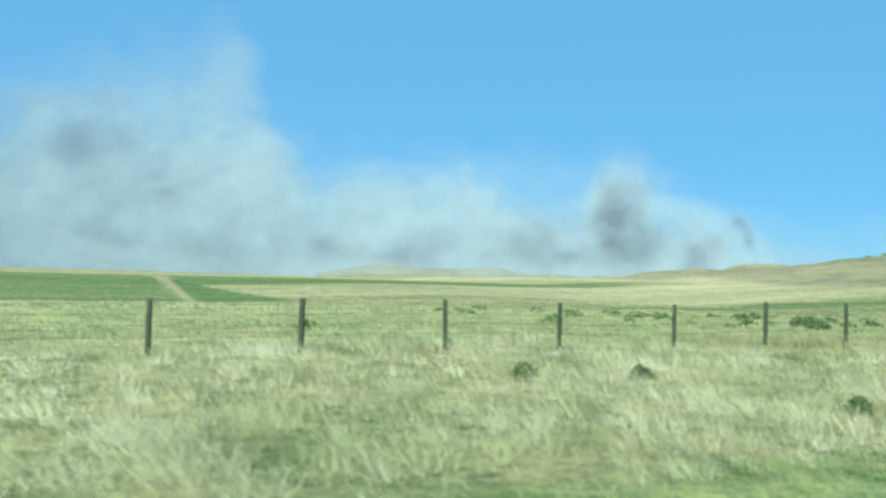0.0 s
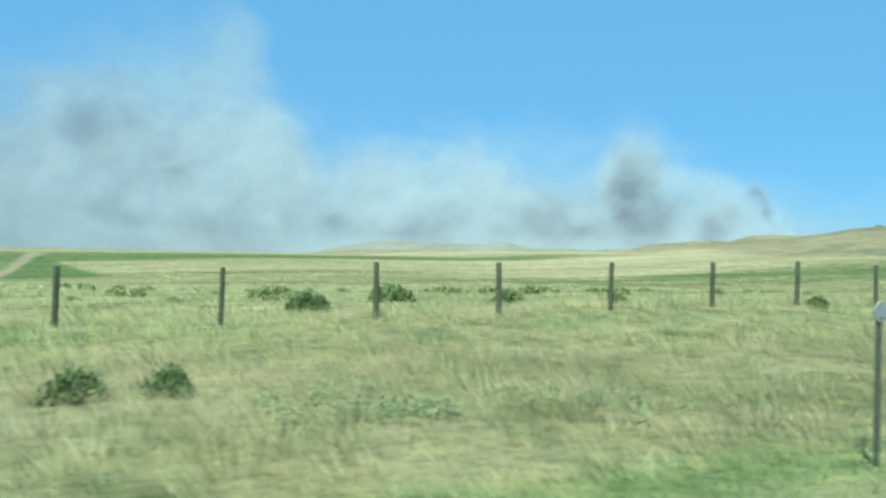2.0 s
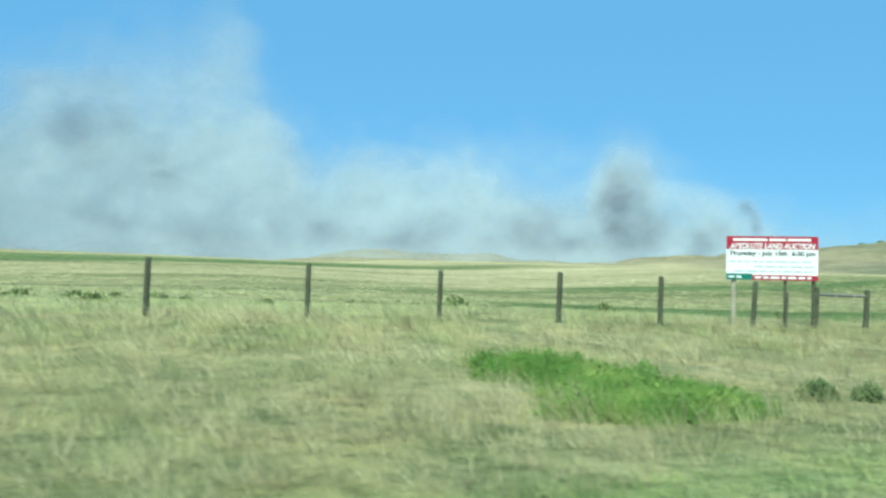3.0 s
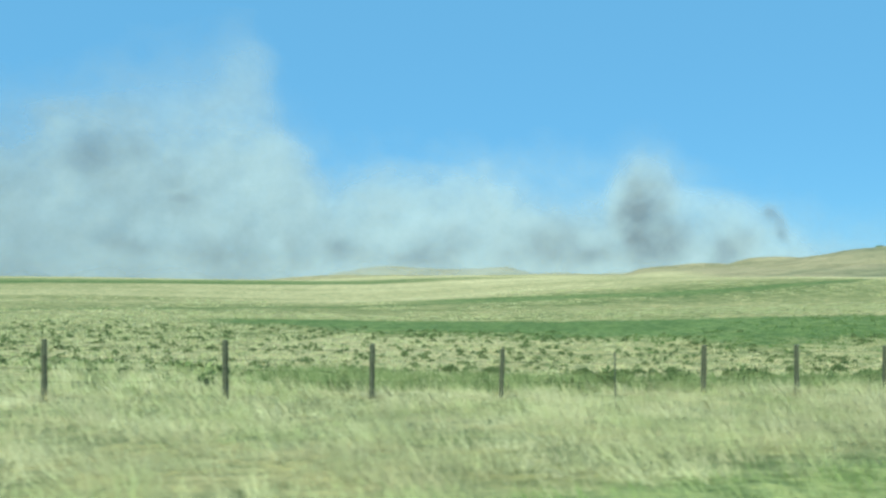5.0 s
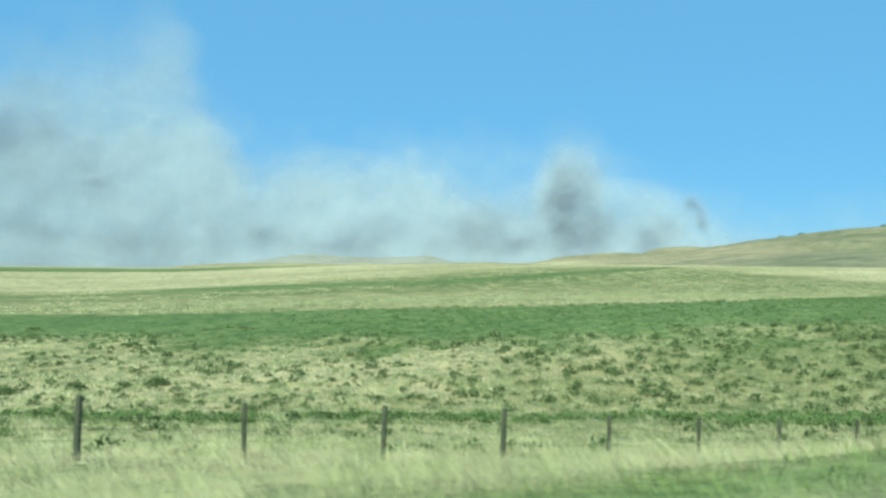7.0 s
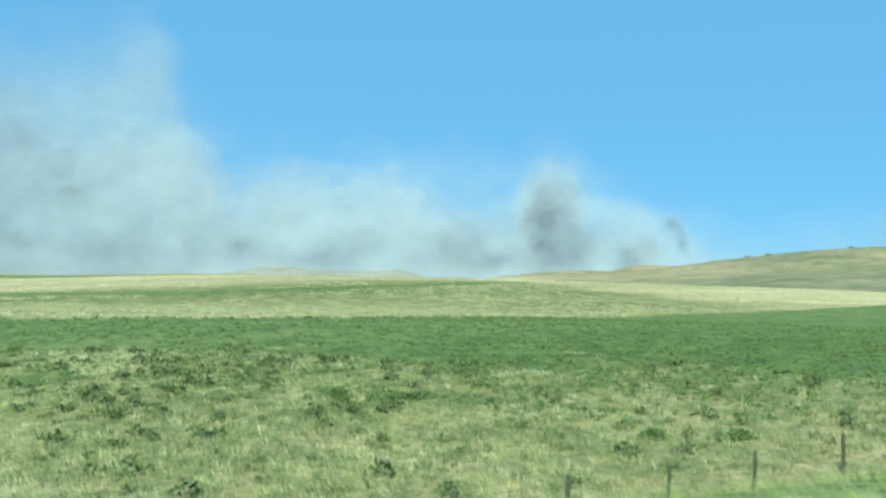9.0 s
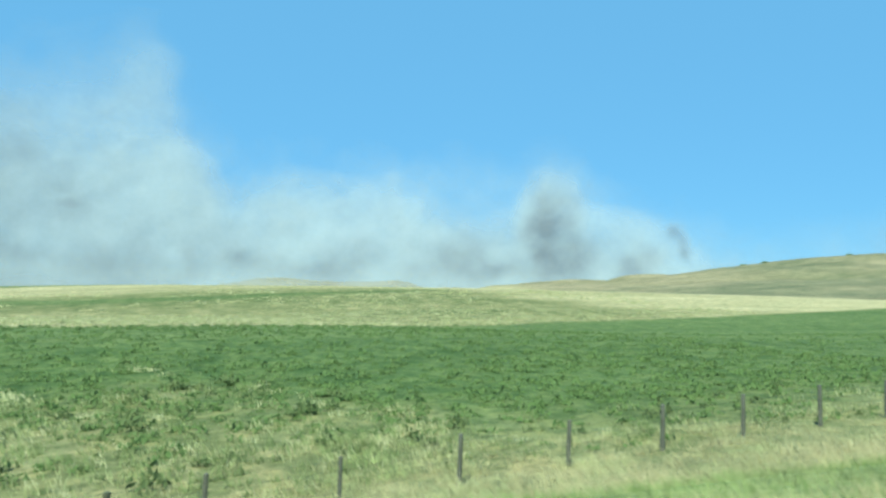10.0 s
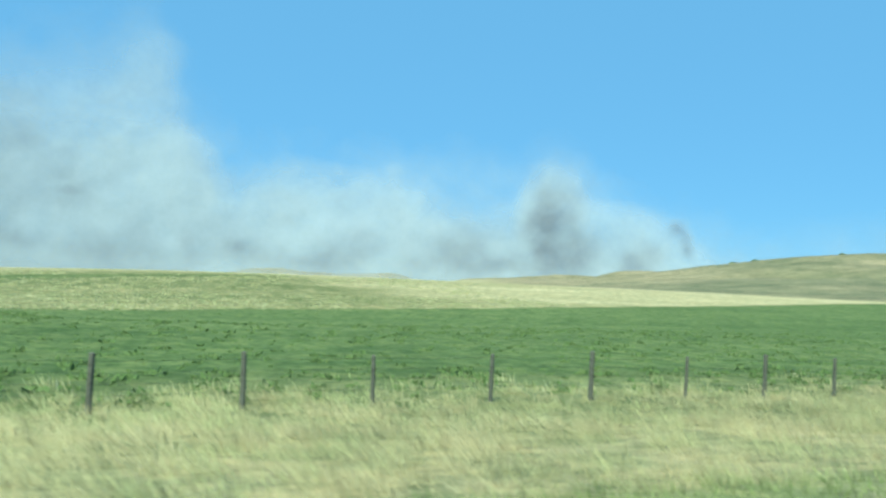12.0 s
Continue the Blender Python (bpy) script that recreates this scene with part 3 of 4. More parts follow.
def smoke_sheet(name, radius, crest_at, crest, soft, thick, puffs, label, ragged=1.0, seed=11, relief=14.0):
    """A bank of drifting smoke on an arc round the valley. crest: its height as tangent of elevation by bearing; puffs:
    sooty columns and painted shade as (bearing, elevation tangent, half width, half height, darkness, density); relief:
    depth of its billows in metres."""
    b = np.linspace(-16, 62, 700)
    e = np.linspace(-0.02, 0.33, 180)
    bb, ee = np.meshgrid(b, e)
    u, v = bb * 0.0175, ee
    swirl = (grain(u, v, 0.06, seed + 7, 2) - 0.5) * 0.05
    big, mid = grain(u + swirl, v * 1.1 - swirl, 0.11, seed + 20, 2), grain(u - swirl, v * 1.2 + swirl, 0.042, seed + 24, 3)
    warp = ragged * ((big - 0.5) * 0.018 + (mid - 0.5) * 0.028 + (grain(u, v, 0.018, seed + 5, 3) - 0.5) * 0.012)
    shift = ragged * (grain(u, v, 0.05, seed + 2, 4) - 0.5) * 1.6
    top = np.interp(bb + shift, crest_at, crest)
    depth = np.clip((top + warp + soft - ee) / (2 * soft), 0, 6)
    body = thick * (1 - np.exp(-1.3 * depth ** 1.6 * (0.5 + 0.7 * mid + 0.5 * grain(u, v, 0.05, seed + 6, 4))))
    # shade of undersides and hollows between billows, painted as darker smoke colour
    soot_shade = 0.24 * ease(0.1, 0.0, ee) * ease(0.35, 0.65, grain(u, v, 0.07, 15, 4)) + 0.13 * ease(0.6, 0.3, mid) * ease(0.3, 0.65, grain(u, v, 0.1, 17, 2)) + 0.08 * ease(0.35, 0.75, grain(u, v, 0.03, 19, 4))
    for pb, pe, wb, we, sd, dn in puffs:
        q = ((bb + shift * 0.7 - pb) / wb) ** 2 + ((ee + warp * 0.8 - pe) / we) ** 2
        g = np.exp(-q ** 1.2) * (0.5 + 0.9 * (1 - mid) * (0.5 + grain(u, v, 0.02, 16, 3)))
        body, soot_shade = body + dn * g * (1 - body), soot_shade + sd * g
    body, soot_shade = np.clip(body, 0, 0.97), np.clip(soot_shade, 0, 1)
    r = radius - relief * body * grain(u, v, 0.07, 18, 3)
    a = np.radians(bb)
    verts = np.stack([180 + r * np.sin(a), r * np.cos(a), 1.7 + ee * radius], -1).reshape(-1, 3)
    n, m = len(b), len(e)
    i = (np.arange(m - 1)[:, None] * n + np.arange(n - 1)).ravel()
    faces = np.stack([i, i + 1, i + n + 1, i + n], -1)
    keep = body.ravel()[faces].max(1) > 0.012
    ob = from_arrays(name, verts, faces[keep], SMOKE)
    ob.data.attributes.new("smoke_cover", "FLOAT", "POINT").data.foreach_set("value", body.ravel().astype(np.float32))
    ob.data.attributes.new("smoke_soot_shade", "FLOAT", "POINT").data.foreach_set("value", soot_shade.ravel().astype(np.float32))
    ob.data.polygons.foreach_set("use_smooth", np.ones(len(ob.data.polygons), bool))
    tagged(ob, label, "smoke", kind="stuff")


smoke_sheet("smoke_plume", 2900, [-16, -9.5, -5.2, -2.8, 0.8, 3.9, 5.2, 6.2, 7.2, 8.2, 9.7, 12, 22, 34, 36.5, 43, 47, 62], [0.16, 0.175, 0.215, 0.235, 0.262, 0.285, 0.288, 0.25, 0.2, 0.165, 0.135, 0.125, 0.13, 0.125, 0.1, 0.075, 0.04, 0.035],
            0.056, 0.54, [(4.2, 0.24, 2.0, 0.05, 0.0, 0.25), (1.5, 0.195, 5, 0.03, 0.0, 0.4), (-6, 0.18, 5, 0.025, 0.05, 0.4), (55.9, 0.07, 1.7, 0.03, 0.35, 0.26)], "thin high wisps of pale grey wildfire smoke", 1.4, 41)
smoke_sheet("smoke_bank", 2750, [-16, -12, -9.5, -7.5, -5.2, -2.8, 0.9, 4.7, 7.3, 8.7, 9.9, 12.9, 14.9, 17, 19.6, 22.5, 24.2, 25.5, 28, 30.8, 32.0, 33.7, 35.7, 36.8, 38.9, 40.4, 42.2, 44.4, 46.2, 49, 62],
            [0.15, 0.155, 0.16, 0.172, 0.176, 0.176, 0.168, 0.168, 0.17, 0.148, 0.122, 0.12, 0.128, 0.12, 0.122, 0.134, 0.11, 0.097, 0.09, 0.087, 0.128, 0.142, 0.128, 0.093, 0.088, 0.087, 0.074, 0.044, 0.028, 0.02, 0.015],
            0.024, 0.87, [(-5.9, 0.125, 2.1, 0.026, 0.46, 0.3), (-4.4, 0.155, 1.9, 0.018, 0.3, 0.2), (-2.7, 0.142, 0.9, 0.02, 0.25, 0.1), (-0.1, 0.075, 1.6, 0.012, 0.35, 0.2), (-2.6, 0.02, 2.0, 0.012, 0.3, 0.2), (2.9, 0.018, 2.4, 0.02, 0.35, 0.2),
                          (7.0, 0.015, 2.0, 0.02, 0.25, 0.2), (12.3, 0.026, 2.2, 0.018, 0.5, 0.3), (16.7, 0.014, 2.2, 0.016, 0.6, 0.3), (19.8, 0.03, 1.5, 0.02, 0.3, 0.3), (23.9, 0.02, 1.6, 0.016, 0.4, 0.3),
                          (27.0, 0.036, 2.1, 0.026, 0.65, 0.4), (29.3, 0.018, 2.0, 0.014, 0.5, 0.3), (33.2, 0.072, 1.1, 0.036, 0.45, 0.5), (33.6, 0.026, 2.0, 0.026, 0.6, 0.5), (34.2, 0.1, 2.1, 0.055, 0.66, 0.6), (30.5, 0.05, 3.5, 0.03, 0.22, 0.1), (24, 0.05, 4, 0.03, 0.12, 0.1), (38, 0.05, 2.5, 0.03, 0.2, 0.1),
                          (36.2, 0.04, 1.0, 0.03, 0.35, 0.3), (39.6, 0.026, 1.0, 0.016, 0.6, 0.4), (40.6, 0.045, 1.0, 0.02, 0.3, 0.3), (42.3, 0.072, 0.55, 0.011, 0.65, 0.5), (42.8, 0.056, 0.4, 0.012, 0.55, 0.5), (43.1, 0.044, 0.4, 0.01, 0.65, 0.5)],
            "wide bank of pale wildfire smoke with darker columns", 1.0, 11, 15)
smoke_sheet("smoke_veil", 1780, [-16, 0, 12, 30, 36, 40, 62], [0.012, 0.012, 0.014, 0.012, 0.006, -0.03, -0.03], 0.016, 0.5, [], "thin veil of smoke drifting low before far knolls", 0.5, 61)


# ---- grass and plants ----
def blades(name, x, y, tall, wide, lean, mat, label, seed, sink=0.03, swept=-0.6, loose=0.34, fan=None):
    """One object of many narrow pointed blades; whole tufts lean together before the wind."""
    rnd = np.random.default_rng(seed)
    n = len(x)
    z = land(x, y) - sink
    h, w = tall * rnd.uniform(0.55, 1.2, n), wide * rnd.uniform(0.6, 1.4, n)
    yaw = rnd.normal(0, 0.7, n)
    side = np.stack([np.cos(yaw), np.sin(yaw), np.zeros(n)], -1) * w[:, None] / 2
    comb = swept * (0.35 + 1.3 * grain(x, y, 0.9, seed + 3, 2))
    bend = np.stack([comb + rnd.normal(0, loose, n), (grain(x, y, 1.3, seed + 4, 2) - 0.5) * 0.9 + rnd.normal(0, loose, n)], -1) * (lean * h)[:, None]
    if fan is not None:
        bend = bend + fan * (0.6 * h)[:, None]
    base = np.stack([x, y, z], -1)
    tip = base + np.concatenate([bend, h[:, None]], 1)
    v = np.stack([base - side, base + side, tip], 1).reshape(-1, 3)
    ob = from_arrays(name, v, np.arange(n * 3).reshape(-1, 3), mat)
    return tagged(ob, label, "grass", kind="stuff")


def spread(count, x0, x1, y0, y1, seed, clump=0.0, size=1.2):
    """Random places in a strip, gathered into tufts."""
    rnd = np.random.default_rng(seed)
    x, y = rnd.uniform(x0, x1, count * 2), rnd.uniform(y0, y1, count * 2)
    if clump:
        keep = rnd.random(count * 2) < (1 - clump) + clump * 2.2 * np.clip(grain(x, y, size, seed, 2) - 0.3, 0, 1)
        x, y = x[keep], y[keep]
    return x[:count], y[:count]


X0, X1 = -20, 405
x, y = spread(330000, X0, X1, 3.75, 9.6, 21, 0.3)
keep = y < np.interp(x, *MOWN) + 0.3 * grain(x, y, 3, 6)
blades("mown_verge_grass", x[keep], y[keep], 0.2, 0.012, 0.9, SHORT_GRASS, "short green grass along the edge of the road", 21, loose=0.45)


def tussocks(count, per, loose, x0, x1, y0, y1, radius, seed):
    """Places of blades in rounded tussocks and singly between them, which way each leans out, and how tall its tussock is."""
    rnd = np.random.default_rng(seed)
    x, y = spread(count, x0, x1, y0, y1, seed, 0.5, 2.5)
    big = rnd.uniform(0.55, 1.35, len(x))
    q = np.repeat(np.arange(len(x)), per)
    off = rnd.normal(0, 0.45, (len(q), 2)) * (radius * big[q])[:, None]
    sx, sy = spread(loose, x0, x1, y0, y1, seed + 1, 0.5, 1.5)
    fan = np.concatenate([off / (radius * big[q])[:, None], np.zeros((len(sx), 2))])
    grow = np.concatenate([big[q] * (1.15 - 0.3 * np.clip(np.hypot(*off.T) / (radius * big[q]), 0, 1)), np.full(len(sx), 0.62)])
    return np.concatenate([x[q] + off[:, 0], sx]), np.concatenate([y[q] + off[:, 1], sy]), fan, grow


x, y, fan, grow = tussocks(10500, 32, 150000, X0, X1, 4.7, 13, 0.3, 22)
edge = y - np.interp(x, *MOWN)
keep = edge > -0.2
x, y, edge, fan, grow = x[keep], y[keep], edge[keep], fan[keep], grow[keep]
tall = (0.3 + 0.22 * grain(x, y, 7, 5) + 0.06 * ease(290, 340, x) - 0.1 * ease(205, 225, x) * ease(290, 260, x)) * (0.6 + 0.4 * ease(0, 1.4, edge)) * grow
near_x, near_y = spread(24000, 287, 318, 3.9, 5.3, 49, 0.6)
blades("roadside_straw_grass", near_x, near_y, 0.2, 0.01, 1.0, GOLDEN_GRASS, "pale straw grass at the very edge of the road", 49)
west = x + (grain(x, y, 9, 42) - 0.5) * 18 < 12
middle = np.abs(x + (grain(x, y, 9, 43) - 0.5) * 30 - 172) < 44
early = (x < 287) & ~west & ~middle
late = x >= 287
blades("pale_verge_grass", x[west], y[west], tall[west], 0.009, 1.0, BLEACHED_GRASS, "tall bleached seeding grass on the road bank", 29, swept=-0.35, fan=fan[west])
tan = early & (np.abs(x + (grain(x, y, 9, 44) - 0.5) * 24 - 88) < 29)
early = early & ~tan
blades("tall_verge_grass", x[early], y[early], tall[early], 0.009, 1.0, TALL_GRASS, "tall dry seeding grass on the road bank", 22, swept=-0.5, fan=fan[early])
blades("tan_verge_grass", x[tan], y[tan], tall[tan], 0.009, 1.0, DRY_GRASS, "brownish dry seeding grass on the road bank", 58, swept=-0.4, fan=fan[tan])
blades("mixed_verge_grass", x[middle], y[middle], tall[middle], 0.009, 1.0, MIXED_GRASS, "pale windswept seeding grass on the road bank", 56, swept=-0.5, fan=fan[middle])
blades("golden_verge_grass", x[late], y[late], tall[late], 0.009, 1.0, GOLDEN_GRASS, "tall golden seeding grass on the road bank", 26, fan=fan[late])
x, y, fan, grow = tussocks(5200, 40, 120000, X0, X1 + 15, 13, 21.5, 0.42, 23)
tall = (0.3 + 0.2 * grain(x, y, 7, 5) - 0.03 * ease(290, 340, x)) * grow
west = x + (grain(x, y, 9, 42) - 0.5) * 18 < 18 - (y - 13) * 1.5
middle = np.abs(x + (grain(x, y, 9, 43) - 0.5) * 30 - 172) < 44
early = (x < 287) & ~west & ~middle
blades("pale_fence_grass", x[west], y[west], tall[west], 0.015, 1.0, BLEACHED_GRASS, "bleached seeding grass beneath the fence", 46, swept=-0.35, fan=fan[west])
fresh = early & (np.abs(x + (grain(x, y, 7, 48) - 0.5) * 20 - 68) < 17) & (np.abs(y + (grain(x, y, 2.5, 49) - 0.5) * 3 - 16.4) < 1.9)
early = early & ~fresh
blades("greener_fence_grass", x[fresh], y[fresh], tall[fresh] * 0.75, 0.015, 1.0, TUSSOCK_PALE, "light green grass in a band beneath the fence", 63, swept=-0.4, fan=fan[fresh])
blades("tall_fence_grass", x[early], y[early], tall[early], 0.015, 1.0, TALL_GRASS, "tall dry seeding grass beneath the fence", 23, swept=-0.5, fan=fan[early])
blades("mixed_fence_grass", x[middle], y[middle], tall[middle], 0.015, 1.0, MIXED_GRASS, "pale windswept seeding grass beneath the fence", 57, swept=-0.5, fan=fan[middle])
blades("golden_fence_grass", x[x >= 287], y[x >= 287], tall[x >= 287], 0.015, 1.0, GOLDEN_GRASS, "tall golden seeding grass beneath the fence", 27, fan=fan[x >= 287])


def tufts(count, per, x0, x1, y0, y1, radius, seed, open_ground):
    """Places of blades gathered in round tufts, out of the crop."""
    rnd = np.random.default_rng(seed)
    x, y = spread(count, x0, x1, y0, y1, seed, 0.6, radius * 9)
    keep = crop_field(x, y) < 0.8 * open_ground * rnd.random(len(x)) ** 2 + 0.03
    x, y = x[keep], y[keep]
    big = rnd.uniform(0.5, 1.5, len(x))
    q = np.repeat(np.arange(len(x)), per)
    size = radius * big[q]
    return x[q] + rnd.normal(0, 1, len(q)) * size * 0.55, y[q] + rnd.normal(0, 1, len(q)) * size * 0.5, big[q]


x, y, big = tufts(25000, 20, X0, 470, 20.6, 56, 0.5, 24, 1.0)
west = x < 128
blades("short_pasture_grass", x[west], y[west], 0.1 + 0.12 * big[west], 0.035, 0.9, SOFT_GRASS, "even yellow-green pasture grass beyond the fence", 55, swept=-0.5)
east = x + (grain(x, y, 9, 47) - 0.5) * 40 > 255
blades("pasture_grass", x[~west & ~east], y[~west & ~east], 0.19 + 0.18 * big[~west & ~east], 0.035, 0.9, FIELD_GRASS, "dry tufted pasture grass beyond the fence", 24, swept=-0.5)
blades("rough_pasture_grass", x[east], y[east], 0.17 + 0.18 * big[east], 0.033, 0.8, TUFTED_GRASS, "rough straw and olive grass tufts beyond the fence", 59, swept=-0.4)
x, y, fan, grow = tussocks(1500, 30, 3000, 150, 187, 21.0, 36, 0.5, 64)
keep = grain(x, y, 5, 65) > 0.36 + 0.25 * ease(26, 36, y) + 0.15 * ease(178, 187, x)
blades("lush_pasture_band", x[keep], y[keep], 0.52 * grow[keep], 0.04, 0.8, TUSSOCK, "lush green grass in a damp band beyond the fence", 64, swept=-0.3, fan=fan[keep])
x, y, big = tufts(11000, 15, 203, 330, 20.4, 66, 0.25, 53, 1.0)
keep = np.repeat(np.random.default_rng(17).random(len(x) // 15) < 0.2 + 0.8 * ease(258, 275, x[::15]), 15)
blades("green_tussocks", x[keep], y[keep], 0.18 + 0.16 * big[keep], 0.04, 0.8, TUSSOCK, "olive-green grass tussocks among dry pasture", 53, swept=-0.3, loose=0.5)
x, y = spread(7000, 225, 300, 27, 64, 61, 0.8, 6)
keep = (crop_field(x, y) > 0.3) & (crop_field(x, y) < 0.97) & (grain(x * 0.45, y, 3.2, 62) > 0.55)
q = np.repeat(np.where(keep)[0], 14)
rnd = np.random.default_rng(61)
blades("straw_in_crop", x[q] + rnd.normal(0, 0.4, len(q)), y[q] + rnd.normal(0, 0.25, len(q)), 0.26, 0.04, 0.8, FIELD_GRASS, "pale straw grass streaking the thin green crop", 61, swept=-0.4)
x, y, big = tufts(17000, 12, -34, 440, 54, 150, 0.9, 25, 0.8)
blades("far_pasture_grass", x, y, 0.16 + 0.18 * big, 0.09, 0.9, FIELD_GRASS, "dry tufted pasture grass far beyond the fence", 25, swept=-0.4)
x, y, big = tufts(7000, 9, 60, 440, 100, 245, 1.0, 28, 0.35)
keep = ((y > np.interp(x, *FAR_EDGE) + 2) | (x < 150)) & (cover_of(x, y)[0] < 0.25) & (grain(x, y * 0.6, 16, 37) > 0.54)
blades("distant_pasture_tufts", x[keep], y[keep], 0.14 + 0.16 * big[keep], 0.24, 0.7, FIELD_GRASS, "straw-coloured grass tufts on the distant slope", 28, swept=-0.3)


def clumps(name, x, y, radius, tall, leaf, per, mat, label, seed, category="shrub", kind="stuff"):
    """Low bushes, each a mound of many small leaves."""
    rnd = np.random.default_rng(seed)
    n = len(x)
    z = land(x, y)
    q = np.repeat(np.arange(n), per)
    a, r = rnd.uniform(0, 2 * np.pi, n * per), np.sqrt(rnd.random(n * per))
    lump = 0.65 + 0.5 * np.sin(a * 3 + rnd.uniform(0, 6, n)[q]) * 0.4 + rnd.uniform(-0.1, 0.15, n * per)
    h = np.sqrt(np.clip(1 - r * r, 0, 1)) * (rnd.random(n * per) ** 0.4)
    c = np.stack([x[q] + np.cos(a) * r * lump * radius[q] * 1.3, y[q] + np.sin(a) * r * lump * radius[q], z[q] + h * tall[q] * rnd.uniform(0.7, 1.15, n * per)], -1)
    d1, d2 = rnd.normal(size=(n * per, 3)), rnd.normal(size=(n * per, 3))
    d1[:, 2] = np.abs(d1[:, 2]) + 0.5
    d1 /= np.linalg.norm(d1, axis=1)[:, None]
    d2 = np.cross(d1, d2)
    d2 /= np.linalg.norm(d2, axis=1)[:, None]
    s = (leaf * radius[q] * rnd.uniform(0.6, 1.4, n * per))[:, None]
    v = np.stack([c - d1 * s * 0.6, c + d2 * s * 0.35, c + d1 * s, c - d2 * s * 0.35], 1).reshape(-1, 3)
    ob = from_arrays(name, v, np.arange(n * per * 4).reshape(-1, 4), mat)
    return tagged(ob, label, category, kind=kind)


# sagebrush over the pasture, thick where the ground is open
x, y = spread(9800, 118, 345, 22, 128, 31, 0.5, 3)
keep = (crop_field(x, y) < 0.85) & (grain(x, y, 9, 33) > 0.32) & (y < np.interp(x, *FAR_EDGE) - 3) & (np.random.default_rng(13).random(len(x)) < (0.45 + 0.55 * ease(170, 200, x)) * (0.35 + 0.65 * ease(28, 44, y)) * (1 - 0.2 * ease(258, 268, x)))
x, y = x[keep], y[keep]
rad = (0.2 + 0.36 * np.random.default_rng(3).random(len(x)) ** 1.7) * (1 + 0.25 * ease(222, 240, x))
clumps("sagebrush", x, y, rad, rad * 0.95, 0.29, 48, SAGEBRUSH, "scattered grey-green sagebrush on the dry pasture", 31)
x, y = spread(260, -25, 150, 32, 66, 32, 0.6, 8)
keep = np.random.default_rng(18).random(len(x)) < 0.12 + 0.88 * ease(10, 30, x)
x, y = x[keep], y[keep]
rad = np.random.default_rng(4).uniform(0.3, 0.8, len(x))
clumps("pasture_shrubs", x, y, rad, rad * 0.7, 0.28, 80, TUSSOCK, "green shrubs in a band across the pasture", 32)
x, y = spread(9000, 200, 262, 19.8, 52, 34)
lush = grain(x, y, 5, 34)
near = np.abs(y - hollow(x)) < (2.2 * lush - 0.3) * (1 + 0.5 * ease(238, 246, x)) + 2.3 * ease(234, 246, x)
x, y = x[near], y[near]
rad = np.random.default_rng(5).uniform(0.25, 0.6, len(x))
clumps("wet_ditch_plants", x, y, rad, rad * 0.8, 0.3, 46, CROP_LEAF, "lush dark green plants along a wet hollow", 34, "plant")
x, y = spread(4500, 160, 520, 19.8, 170, 35, 0.6, 6)
keep = crop_field(x, y) > np.random.default_rng(6).random(len(x)) * 0.8 + 0.1
x, y = x[keep], y[keep]
rad = np.random.default_rng(7).uniform(0.12, 0.3, len(x))
clumps("green_crop", x, y, rad, rad * 0.3, 0.4, 12, CROP_LEAF, "low green crop plants in an open field", 35, "crop")
x, y = spread(3000, 288, 430, 20.5, 80, 45, 0.7, 4)
keep = crop_field(x, y) > 0.6
x, y = x[keep], y[keep]
rad = 0.14 + 0.34 * np.random.default_rng(16).random(len(x)) ** 3
clumps("thick_crop", x, y, rad, rad * 0.26, 0.4, 14, CROP_LEAF, "uneven clumps of green crop near the fence", 45, "crop")
x, y = spread(12000, 225, 345, 26, 95, 54, 0.5, 4)
keep = (crop_field(x, y) > 0.12 + 0.25 * ease(268, 256, x)) & (np.random.default_rng(20).random(len(x)) < 0.3 + 0.7 * ease(60, 35, y))
x, y = x[keep], y[keep]
rad = 0.16 + 0.34 * np.random.default_rng(21).random(len(x)) ** 2
clumps("crop_tufts", x, y, rad, rad * 0.55, 0.34, 18, CROP_LEAF, "leafy green tufts standing up in the crop", 54, "crop")
x, y = spread(30000, 170, 420, 19.8, 110, 44, 0.7, 5)
edge = crop_field(x, y)
keep = (edge > 0.15 + 0.2 * ease(268, 256, x) * ease(215, 230, x)) & (edge < 0.93) & (np.random.default_rng(14).random(len(x)) < 0.8 - 0.35 * ease(215, 235, x) - 0.15 * ease(295, 305, x))
x, y = x[keep], y[keep]
rad = np.random.default_rng(15).uniform(0.2, 0.45, len(x))
clumps("crop_fringe", x, y, rad, rad * 0.5, 0.32, 16, CROP_LEAF, "ragged green crop plants thinning into dry pasture", 44, "crop")
x, y = spread(20, 305, 400, 19.8, 21.4, 36)
rad = np.random.default_rng(8).uniform(0.15, 0.35, len(x))
clumps("fence_line_weeds", x, y, rad, rad * 1.0, 0.2, 110, SAGEBRUSH, "dark weeds growing along the fence", 36, "weed")


